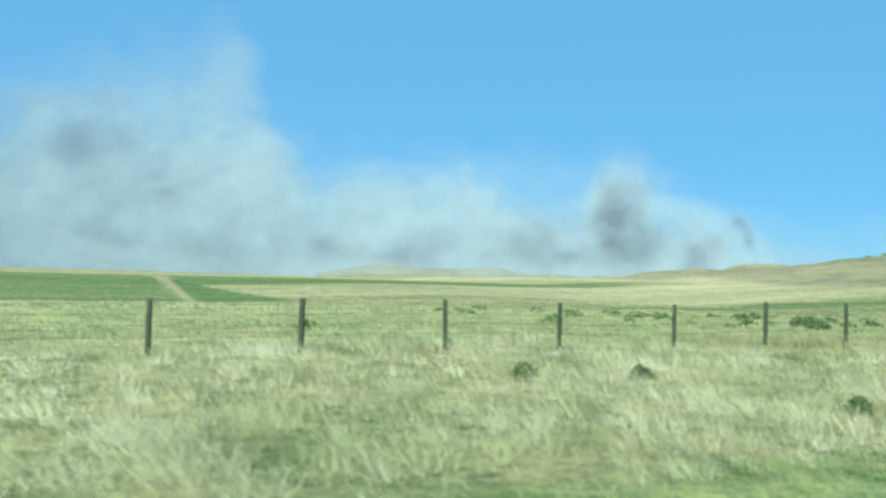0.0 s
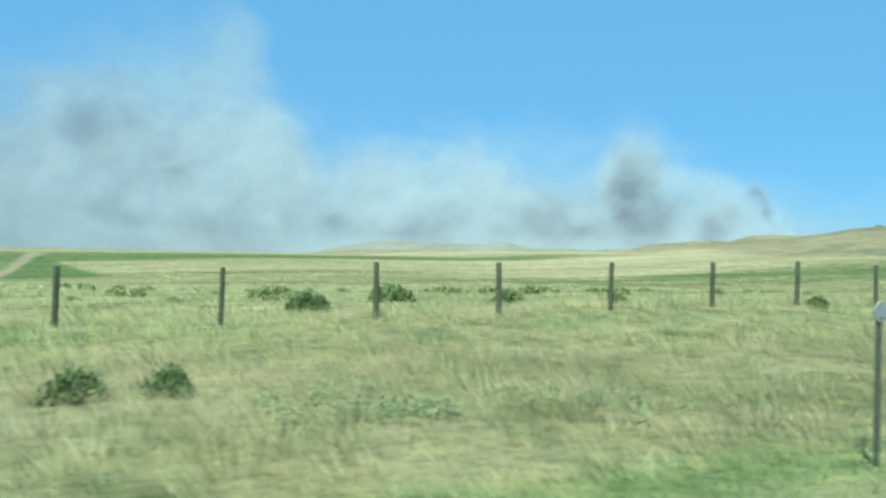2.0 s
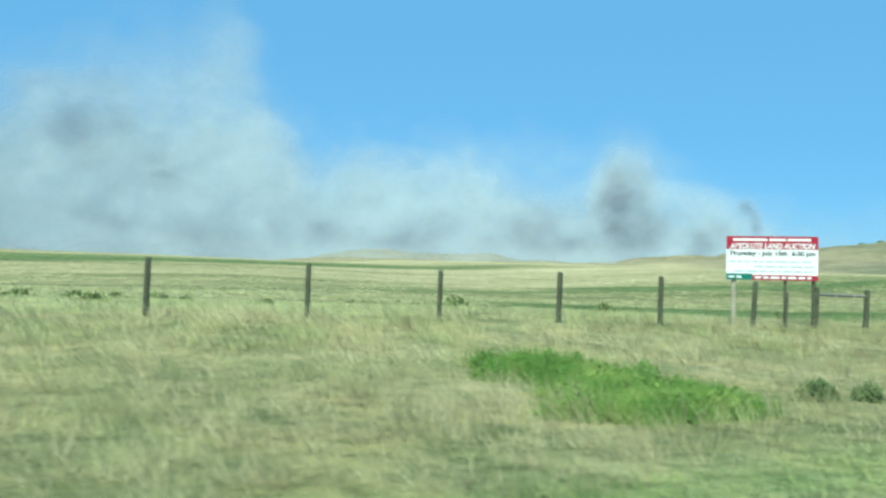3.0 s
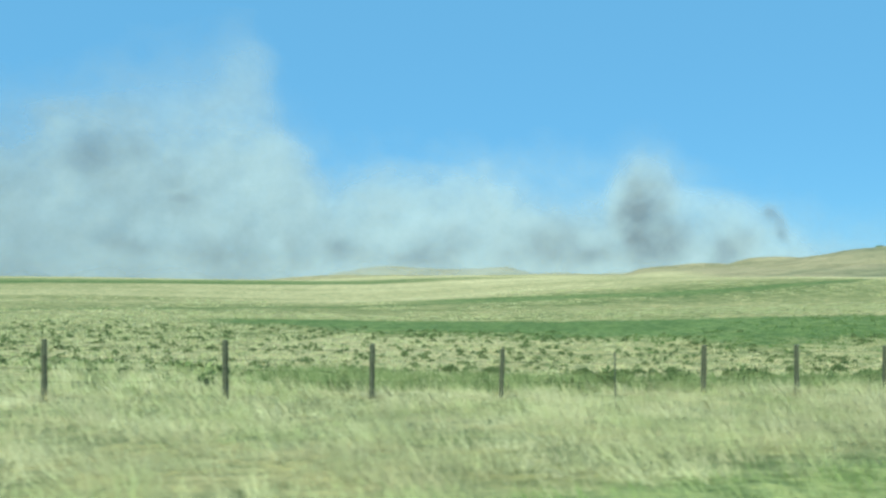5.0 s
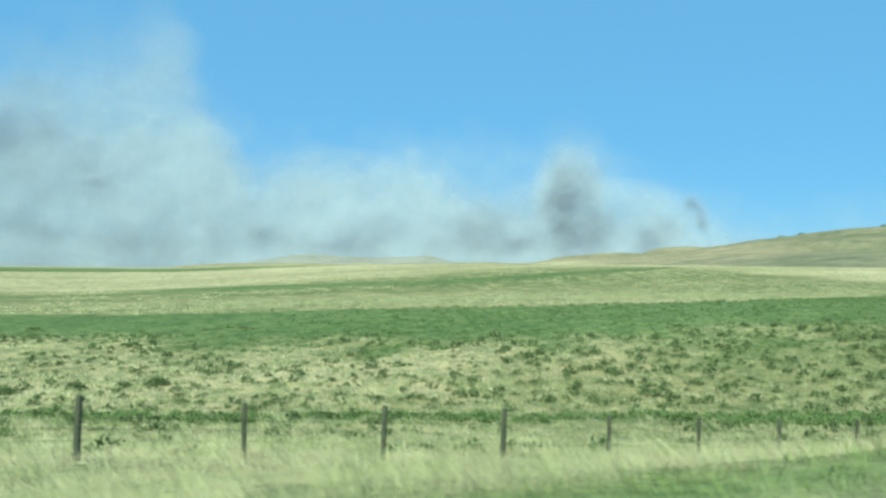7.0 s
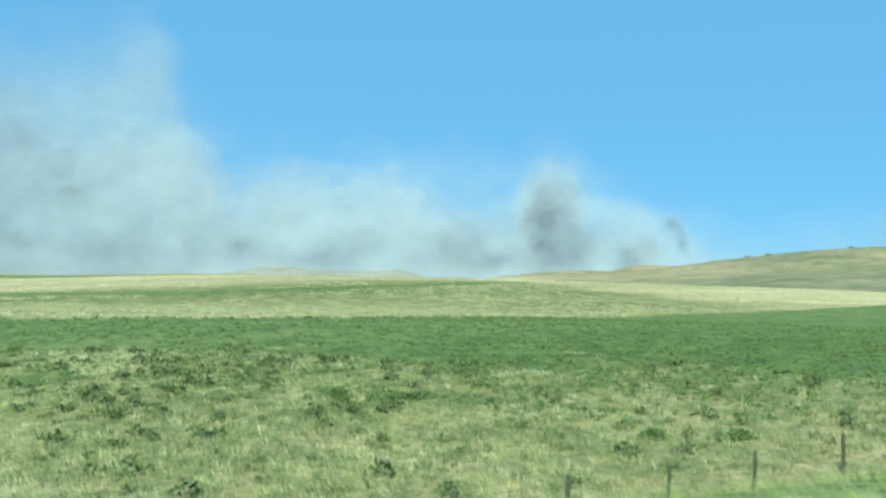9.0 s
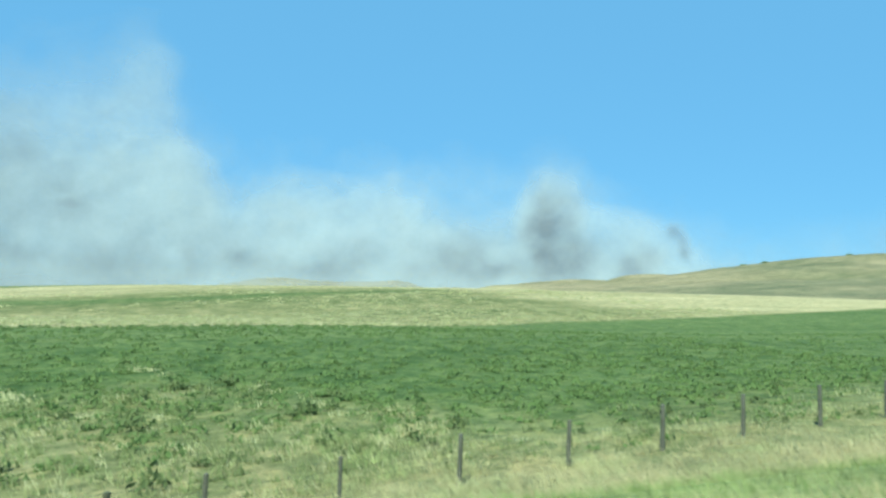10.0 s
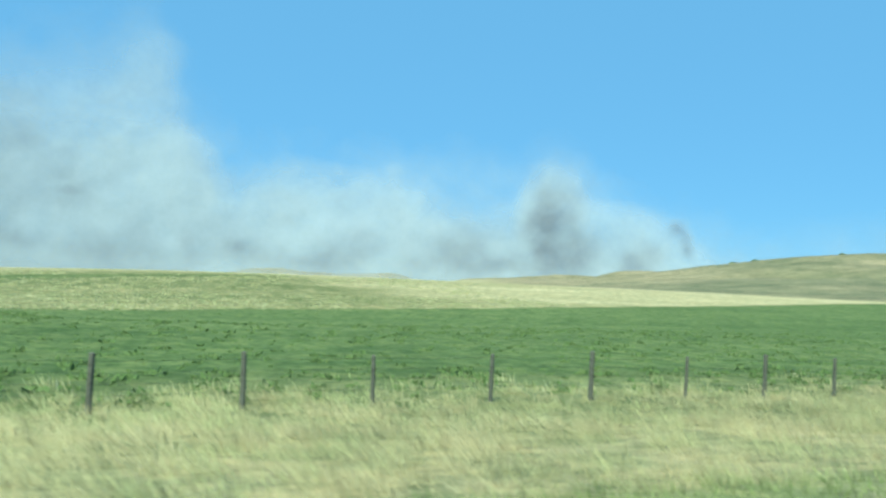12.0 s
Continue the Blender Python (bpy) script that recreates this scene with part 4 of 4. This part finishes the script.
def bush(x, y, radius, tall, mat, label, seed, leaf=0.15, per=800, name="shrub", category="shrub"):
    """One bush with a few woody stems and a crown of small leaves."""
    root = new(name)
    root.matrix_world = pose(x, y, at_ground(x, y, 0.0))
    bm = bmesh.new()
    rnd = random.Random(seed)
    for k in range(6):
        a = rnd.uniform(0, 6.28)
        log(bm, (0, 0, -0.05), (math.cos(a) * radius * 0.5, math.sin(a) * radius * 0.5, tall * 0.75), 0.012, 0.004, 5, 0.1, k, 3)
    part("stems", bm, WOOD, root)
    ob = clumps("crown", np.array([x]), np.array([y]), np.array([radius]), np.array([tall]), leaf, per, mat, "", seed)
    for key in ("category", "kind", "label"):
        if key in ob:
            del ob[key]
    ob.data.transform(root.matrix_world.inverted())
    ob.parent = root
    tagged(root, label, category, "shrubs on the far hill" if y > 500 else "shrubs among the dry grass")


for k, (bx, by, br, bt) in enumerate([(39.7, 8.6, 0.27, 0.58), (54.5, 11.0, 0.42, 0.42), (55.7, 10.9, 0.34, 0.44), (53.0, 11.3, 0.3, 0.3), (38.7, 19.9, 0.5, 0.6), (45.0, 24.0, 0.6, 0.6), (45.1, 20.4, 0.45, 0.55), (47.4, 21.8, 0.5, 0.5), (67.9, 24.8, 0.6, 0.5), (76.0, 18.6, 0.4, 0.4), (71.1, 22.8, 0.4, 0.4), (27.6, 29.0, 0.7, 0.6), (32.5, 34.0, 0.9, 0.6), (34.3, 21.2, 0.7, 0.5), (3.8, 8.3, 0.25, 0.3), (60.4, 24.0, 0.7, 0.6), (64.6, 28.6, 0.9, 0.7), (1.2, 14.2, 0.3, 0.3), (3.8, 13.6, 0.3, 0.3), (96.7, 9.1, 0.35, 0.35), (97.5, 8.8, 0.3, 0.3), (77.3, 8.8, 0.22, 0.38), (75.7, 7.5, 0.26, 0.3)]):
    bush(bx, by, br, bt, SHRUB, "dark green leafy shrub standing in dry grass", 50 + k)
for k, (bx, by) in enumerate([(166, 50), (170, 61), (173.6, 60.4), (176, 42), (178.6, 41.2), (181, 58), (184, 63), (187, 61), (190, 63), (193, 62), (197.8, 60), (198.6, 44), (201, 60.5), (205.6, 60), (211, 59.5), (173.9, 33), (175.9, 35.5), (177.4, 26.5), (178.7, 24.4), (177.9, 29), (186.8, 40)]):
    bush(bx, by, 0.55 + 0.11 * (k * 7 % 5), 0.45 + 0.08 * (k * 3 % 4), SHRUB if by < 45 else SAGEBRUSH, "broad dark green shrub on the dry pasture", 110 + k, 0.15, 620)
for k, (bx, by, br, bt) in enumerate([(161.9, 23.6, 0.9, 0.7), (165.5, 24.5, 0.7, 0.6), (170.0, 25.5, 1.0, 0.7), (331.9, 21.0, 0.6, 0.6), (343.0, 21.6, 0.5, 0.6)]):
    bush(bx, by, br, bt, SAGEBRUSH, "grey-green bushy plant among the grass", 70 + k)
for k, (bx, by, br, bt) in enumerate([(281.2, 37.6, 1.2, 0.5), (283.0, 37.3, 0.8, 0.4), (279.0, 39.6, 0.7, 0.5), (288.7, 25.9, 0.7, 0.4), (291.7, 24.2, 0.6, 0.4), (180.8, 23.6, 0.8, 0.35)]):
    bush(bx, by, br, bt, CROP_LEAF, "low leafy green bush in pasture grass", 80 + k)
for k, (bx, by, br, bt) in enumerate([(1290, 940, 8.0, 2.2), (1372, 849, 6.0, 2.6), (1240, 937, 7.0, 2.0)]):
    bush(bx, by, br, bt, SHRUB, "dark bush on the crest of the far hill", 140 + k, 0.2, 160)
rnd = np.random.default_rng(12)
sx, sy = rnd.uniform(40.6, 44.6, 2600), 12.1 + rnd.normal(0, 0.5, 2600)
tagged(blades("pale_seed_grass", sx, sy, 0.36, 0.016, 0.6, PALE_SEED, "patch of whitish grass gone to seed", 91))
# centres of patches of low weeds on the bank, with their reach along the road
LOW_WEEDS = [(57.6, 8.8, 0.7), (60.6, 8.5, 0.7), (46.0, 12.3, 1.0), (49.2, 11.0, 0.8), (177.7, 9.6, 0.5)]
rnd = np.random.default_rng(19)
spot = rnd.integers(0, 5, 230)
lx = np.array(LOW_WEEDS)[spot, 0] + rnd.normal(0, 1, 230) * np.array(LOW_WEEDS)[spot, 2]
ly = np.array(LOW_WEEDS)[spot, 1] + rnd.normal(0, 0.45, 230)
rad = rnd.uniform(0.1, 0.24, len(lx))
clumps("low_weeds", lx, ly, rad, rad * 1.3, 0.22, 40, LOW_WEED, "low blue-green weeds scattered in the verge grass", 95, "weed")
rnd = np.random.default_rng(9)
wy = 8.1 + 5.4 * rnd.random(190) ** 1.9
wx = 93.75 + rnd.normal(0, 0.62, 190) - 0.3 * (wy < 9)
rad = rnd.uniform(0.2, 0.42, len(wx))
clumps("bright_weed_patch", wx, wy, rad, rad * 1.0, 0.17, 110, WEED, "bright green leafy weed patch on the road bank", 90, "weed")
q = rnd.integers(0, len(wx), 15000)
blades("weed_stems", wx[q] + rnd.normal(0, 0.22, len(q)), wy[q] + rnd.normal(0, 0.22, len(q)), 0.42, 0.014, 0.5, WEED, "soft bright green stems rising from the weed patch", 60, swept=-0.4, loose=0.4)


# ---- fence ----
FENCE_Y = 19.15


def wooden_post(label, tall=1.42, r=0.07, seed=0, wood=None):
    bm = bmesh.new()
    log(bm, (0, 0, -0.25), (0.0, 0, tall), r * 1.05, r * 0.95, 12, 0.09, seed)
    return tagged(part("fence_post", bm, wood or WOOD), label, "fence post", "fence posts")


def steel_post():
    bm = bmesh.new()
    box(bm, -0.018, 0.018, -0.004, 0.004, -0.2, 1.3)
    box(bm, -0.004, 0.004, 0.004, 0.034, -0.2, 1.3)
    for k in range(12):
        box(bm, -0.008, 0.008, -0.014, -0.004, 0.3 + k * 0.075, 0.32 + k * 0.075)
    return tagged(part("steel_fence_post", bm, STEEL), "thin dark steel T-shaped fence post", "fence post", "fence posts")


WEST_POSTS = [-17.5, -13.7, -9.9, -6.0, -2.4, 1.6, 5.3, 9.5, 13.4, 17.3, 27.1, 31.0, 34.7, 38.6, 42.3, 46.1, 49.9, 53.6, 57.2, 61.1, 64.7, 68.3, 72.1, 75.7, 79.3, 83.1, 86.8, 90.6, 94.2, 97.9, 101.5, 105.2, 112.6, 116.2]
MIDDLE_POSTS = [116.2 + 3.62 * k + 3.62 for k in range(5)] + [137.9, 141.2, 144.7, 148.6, 152.2, 155.8, 159.4, 162.5, 166.1, 169.8, 173.6, 177.1, 180.7, 184.4, 188.1, 191.9, 195.5, 199.3, 206.6, 210.3, 213.9, 217.5, 221.1, 224.6, 228.2, 232.0, 235.4, 239.1] + [242.7 + 3.72 * k for k in range(13)]
EAST_POSTS = [291.6, 298.5, 301.8, 305.2, 308.7, 312.1, 315.4, 318.9, 322.3, 325.8, 329.0, 332.3, 335.7, 339.0, 342.4, 345.7, 349.1, 352.3, 355.7, 359.0, 362.4, 365.7, 369.2, 372.4, 375.5] + [378.9 + 3.35 * k for k in range(16)]
posts = [wooden_post("round weathered wooden fence post in tall grass", 1.42 + d, 0.07 + e, k) for k, (d, e) in enumerate([(0, 0), (-0.06, -0.006), (0.05, 0.008), (-0.02, 0.003)])]
silver = [wooden_post("silvery grey wooden fence post in golden grass", 1.4 + d, 0.065 + e, 8 + k, SILVER_WOOD) for k, (d, e) in enumerate([(0, 0), (-0.07, -0.008), (0.04, 0.004)])]
steel = steel_post()
rnd = random.Random(5)
used = set()
for run in (WEST_POSTS, MIDDLE_POSTS, EAST_POSTS):
    for px in run:
        kind = steel if abs(px - 159.3) < 1 or abs(px - 255) < 1.5 else (silver[rnd.randrange(3)] if px > 297 else posts[rnd.randrange(4)])
        at = pose(px, FENCE_Y + rnd.uniform(-0.05, 0.05), at_ground(px, FENCE_Y), rnd.uniform(-1.5, 1.5), rnd.uniform(-1.5, 1.5), rnd.uniform(0, 360) if kind is not steel else 0)
        if kind in used:
            copy_thing(kind, at)
        else:
            kind.matrix_basis = at
            used.add(kind)


def strand(level, seed):
    """One wire of the fence, sagging a little between posts."""
    rnd = random.Random(seed)
    bm = bmesh.new()
    last = None
    for k in range(0, 230):
        wx = -20 + 1.95 * k
        wz = at_ground(wx, FENCE_Y) + level + rnd.uniform(-0.012, 0.012)
        ring = [bm.verts.new((wx, FENCE_Y - 0.085 + 0.003 * math.cos(a), wz + 0.003 * math.sin(a))) for a in (0.5, 2.6, 4.7)]
        if last:
            for i in range(3):
                bm.faces.new((last[i], last[(i + 1) % 3], ring[(i + 1) % 3], ring[i]))
        last = ring
    tagged(part("fence_wire", bm, WIRE), "thin rusty wire strand strung along the fence", "fence wire", "fence wires")


for k, level in enumerate((0.45, 0.72, 0.98, 1.24)):
    strand(level, k)


def brace(x, span, tall, label, right=None, corner=False, stays=(0.35, 0.8), rail_drop=0.24):
    """Two stout posts with a rail between them, and wire stays that hang from it."""
    root = new("fence_brace")
    z0, z1 = at_ground(x, FENCE_Y), at_ground(x + span, FENCE_Y)
    root.matrix_world = pose(x, FENCE_Y, z0)
    spots = [(0, 0, 0, 0.095, WOOD), (span, 0, z1 - z0, 0.09, right or WOOD)]
    if corner:
        for cx, cy in ((1.07, 0.45), (0.9, 1.4)):
            spots.append((cx, cy, at_ground(x + cx, FENCE_Y + cy) - z0, 0.085, WOOD))
    for k, (px, py, pz, r, mat) in enumerate(spots):
        bm = bmesh.new()
        log(bm, (px, py, pz - 0.25), (px, py, pz + tall - 0.03 * k * (k < 2)), r * 1.05, r * 0.95, 14, 0.08, 20 + k)
        part("post", bm, mat, root, "faded red painted post" if mat is RED_PAINT else "")
    top = tall - rail_drop
    bm = bmesh.new()
    log(bm, (0.09, -0.02, top), (span - 0.09, -0.02, z1 - z0 + top - 0.02), 0.06, 0.052, 10, 0.08, 31)
    part("rail", bm, RAIL_WOOD, root, "grey weathered rail")
    if corner:
        bm = bmesh.new()
        log(bm, (1.06, 0.5, spots[2][2] + top + 0.08), (0.91, 1.35, spots[3][2] + top + 0.06), 0.055, 0.05, 10, 0.08, 32)
        part("rail", bm, RAIL_WOOD, root, "grey weathered rail")
        bm = bmesh.new()
        log(bm, (0.91, 1.33, spots[3][2] + top - 0.05), (1.05, 0.52, spots[2][2] + 0.25), 0.012, 0.012, 6)
        part("brace_wire", bm, WIRE, root)
    for s in stays:
        bm = bmesh.new()
        box(bm, span * s - 0.022, span * s + 0.022, -0.1, -0.075, top - 0.52, top + 0.03, 0.005)
        part("stay", bm, PALE_WOOD, root, "pale wooden wire stay")
    tagged(root, label, "fence brace", "fence braces")


brace(21.1, 2.45, 1.45, "corner fence brace of stout grey posts and rails", None, True, (0.36, 0.7))
brace(107.9, 2.4, 1.36, "wooden fence brace with a grey rail", None, False, (0.34, 0.7))
brace(201.7, 2.25, 1.36, "wooden fence brace with one faded red post", RED_PAINT, False, (0.36, 0.74))
brace(294.1, 2.25, 1.3, "low wooden fence brace with a bowed grey rail", None, False, (0.32, 0.68))


def marker(x, y):
    root = new("marker_post")
    root.matrix_world = pose(x, y, at_ground(x, y))
    bm = bmesh.new()
    box(bm, -0.035, 0.035, -0.01, 0.01, -0.2, 0.62, 0.004)
    part("stake", bm, RAIL_WOOD, root)
    bm = bmesh.new()
    box(bm, -0.06, 0.06, -0.018, 0.018, 0.6, 1.06, 0.01)
    part("panel", bm, ORANGE, root, "orange-red plastic panel")
    tagged(root, "orange-red utility marker post behind the fence", "marker post")


marker(22.5, 20.0)


# ---- roadside delineators ----
def delineator(x, y, tall, lean):
    root = new("delineator_post")
    root.matrix_world = pose(x, y, at_ground(x, y), 0, lean, -14)
    bm = bmesh.new()
    box(bm, -0.022, 0.022, -0.003, 0.003, -0.2, tall)
    box(bm, -0.022, -0.016, 0.003, 0.022, -0.2, tall)
    box(bm, 0.016, 0.022, 0.003, 0.022, -0.2, tall)
    part("post", bm, STEEL, root)
    bm = bmesh.new()
    outline = [(0, 1), (0.5, 0.62), (0.92, 0.2), (0.95, -0.1), (0.66, -0.5), (0.3, -0.95), (-0.3, -0.95), (-0.66, -0.5), (-0.95, -0.1), (-0.92, 0.2), (-0.5, 0.62)]
    face = bm.faces.new([bm.verts.new((0.076 * px, -0.006, tall + 0.05 + 0.098 * pz)) for px, pz in outline])
    back = bmesh.ops.extrude_face_region(bm, geom=[face])["geom"]
    bmesh.ops.translate(bm, vec=(0, -0.012, 0), verts=[g for g in back if isinstance(g, bmesh.types.BMVert)])
    bmesh.ops.recalc_face_normals(bm, faces=bm.faces)
    bmesh.ops.bevel(bm, geom=list(bm.edges), offset=0.003, segments=1, affect="EDGES")
    disc = part("reflector", bm, GREY_DISC, root, "grey reflector plate with a pointed top")
    bm = bmesh.new()
    bmesh.ops.create_cone(bm, segments=10, radius1=0.01, radius2=0.008, depth=0.012, cap_ends=True)
    bmesh.ops.rotate(bm, matrix=Matrix.Rotation(radians(90), 3, "X"), verts=bm.verts)
    bmesh.ops.translate(bm, vec=(0, -0.026, tall + 0.0), verts=bm.verts)
    part("bolt", bm, STEEL, disc)
    tagged(root, "thin steel roadside post with a grey reflector plate", "delineator", "roadside delineators")


delineator(61.1, 4.65, 1.28, -0.5)
delineator(177.5, 5.75, 1.18, -5.5)
delineator(294.1, 5.75, 1.42, -2.5)


# ---- auction sign ----
def lettering(text, size, x, z, mat, parent, wide=1.0, slant=0.0):
    """Raised letters on the board, as one mesh."""
    cu = bpy.data.curves.new("lettering", "FONT")
    cu.body, cu.size, cu.align_x, cu.extrude, cu.offset, cu.shear = text, size, "CENTER", 0.002, size * 0.03, slant
    tmp = bpy.data.objects.new("lettering", cu)
    scene.collection.objects.link(tmp)
    me = bpy.data.meshes.new_from_object(tmp.evaluated_get(bpy.context.evaluated_depsgraph_get()))
    bpy.data.objects.remove(tmp)
    me.materials.clear()
    me.materials.append(mat)
    xs = [v.co.x for v in me.vertices]
    me.transform(Matrix.Translation((x, -0.028, z)) @ Matrix.Rotation(radians(90), 4, "X") @ Matrix.Diagonal((wide / (max(xs) - min(xs)), 1, 1, 1)))
    ob = new("lettering", me)
    ob.parent = parent
    return ob


def bars(x0, x1, z, tall, seed, mat, parent, gap=0.06):
    rnd, at = random.Random(seed), x0
    while at < x1 - 0.1:
        w = min(rnd.uniform(0.12, 0.4), x1 - at)
        bm = bmesh.new()
        box(bm, at, at + w, -0.03, -0.026, z, z + tall)
        part("print_bar", bm, mat, parent)
        at += w + gap


def auction_sign():
    wide, tall = 2.93, 1.47
    ax, ay, bx, by = 105.15, 20.4, 107.66, 18.9
    turn = math.degrees(math.atan2(by - ay, bx - ax))
    cx, cy, low = (ax + bx) / 2, (ay + by) / 2, 1.33
    root = new("auction_sign")
    root.matrix_world = pose(cx, cy, low, 0, -1.6, turn)
    w = wide / 2
    bm = bmesh.new()
    box(bm, -w, w, -0.02, 0.02, 0, tall, 0.004)
    board = part("board", bm, WHITE, root, "white printed sign board")
    bm = bmesh.new()
    box(bm, -w, w, -0.025, -0.0205, tall - 0.44, tall)
    part("header", bm, SIGN_RED, board, "dark red header band")
    bm = bmesh.new()
    box(bm, -w + 0.84, w, -0.025, -0.0205, 0, 0.17)
    part("footer", bm, SIGN_RED, board, "dark red footer band")
    bm = bmesh.new()
    box(bm, -w, -w + 0.84, -0.025, -0.0205, 0, 0.21)
    part("footer", bm, SIGN_GREEN, board, "green footer panel")
    for x0, x1 in ((0.07, 0.45), (0.47, 0.65), (0.67, 0.92)):
        bm = bmesh.new()
        box(bm, -w + wide * x0, -w + wide * x1, -0.03, -0.026, tall - 0.155, tall - 0.075)
        part("print_bar", bm, WHITE, board)
    lettering("ABSOLUTE LAND AUCTION", 0.25, 0, tall - 0.41, WHITE, board, wide * 0.93, 0.22)
    lettering("Thursday - July 15th  6:30 pm", 0.2, 0, tall - 0.64, INK, board, wide * 0.94)
    bars(-w + 0.1, w - 0.1, 0.6, 0.045, 4, FAINT_INK, board)
    bars(-w + 0.9, w - 0.1, 0.43, 0.045, 5, FAINT_INK, board)
    bars(-w + 0.25, w - 0.15, 0.27, 0.045, 6, FAINT_INK, board)
    bars(-w + 0.92, w - 0.1, 0.05, 0.07, 7, WHITE, board)
    bars(-w + 0.08, -w + 0.5, 0.07, 0.06, 8, WHITE, board)
    for k, (px, r, mat) in enumerate(((-1.2, 0.085, PALE_WOOD), (0.46, 0.05, WOOD), (1.36, 0.06, WOOD))):
        bm = bmesh.new()
        gx, gy = cx + px * math.cos(radians(turn)), cy + px * math.sin(radians(turn))
        log(bm, (px, 0.1, at_ground(gx, gy) - low - 0.25), (px, 0.1, tall * 0.8), r, r * 0.95, 10, 0.05, 60 + k)
        part("post", bm, mat, root, "pale bare wooden post" if mat is PALE_WOOD else "")
    tagged(root, "white and red land auction sign on wooden posts", "sign")


auction_sign()
bm = bmesh.new()
log(bm, (0, 0, -0.2), (0, 0, 1.15), 0.05, 0.045, 10, 0.08, 77)
short = tagged(part("fence_post", bm, WOOD), "short wooden fence post beside the sign", "fence post", "fence posts")
short.matrix_world = pose(106.58, FENCE_Y, at_ground(106.58, FENCE_Y), 0, 1.5, 0)
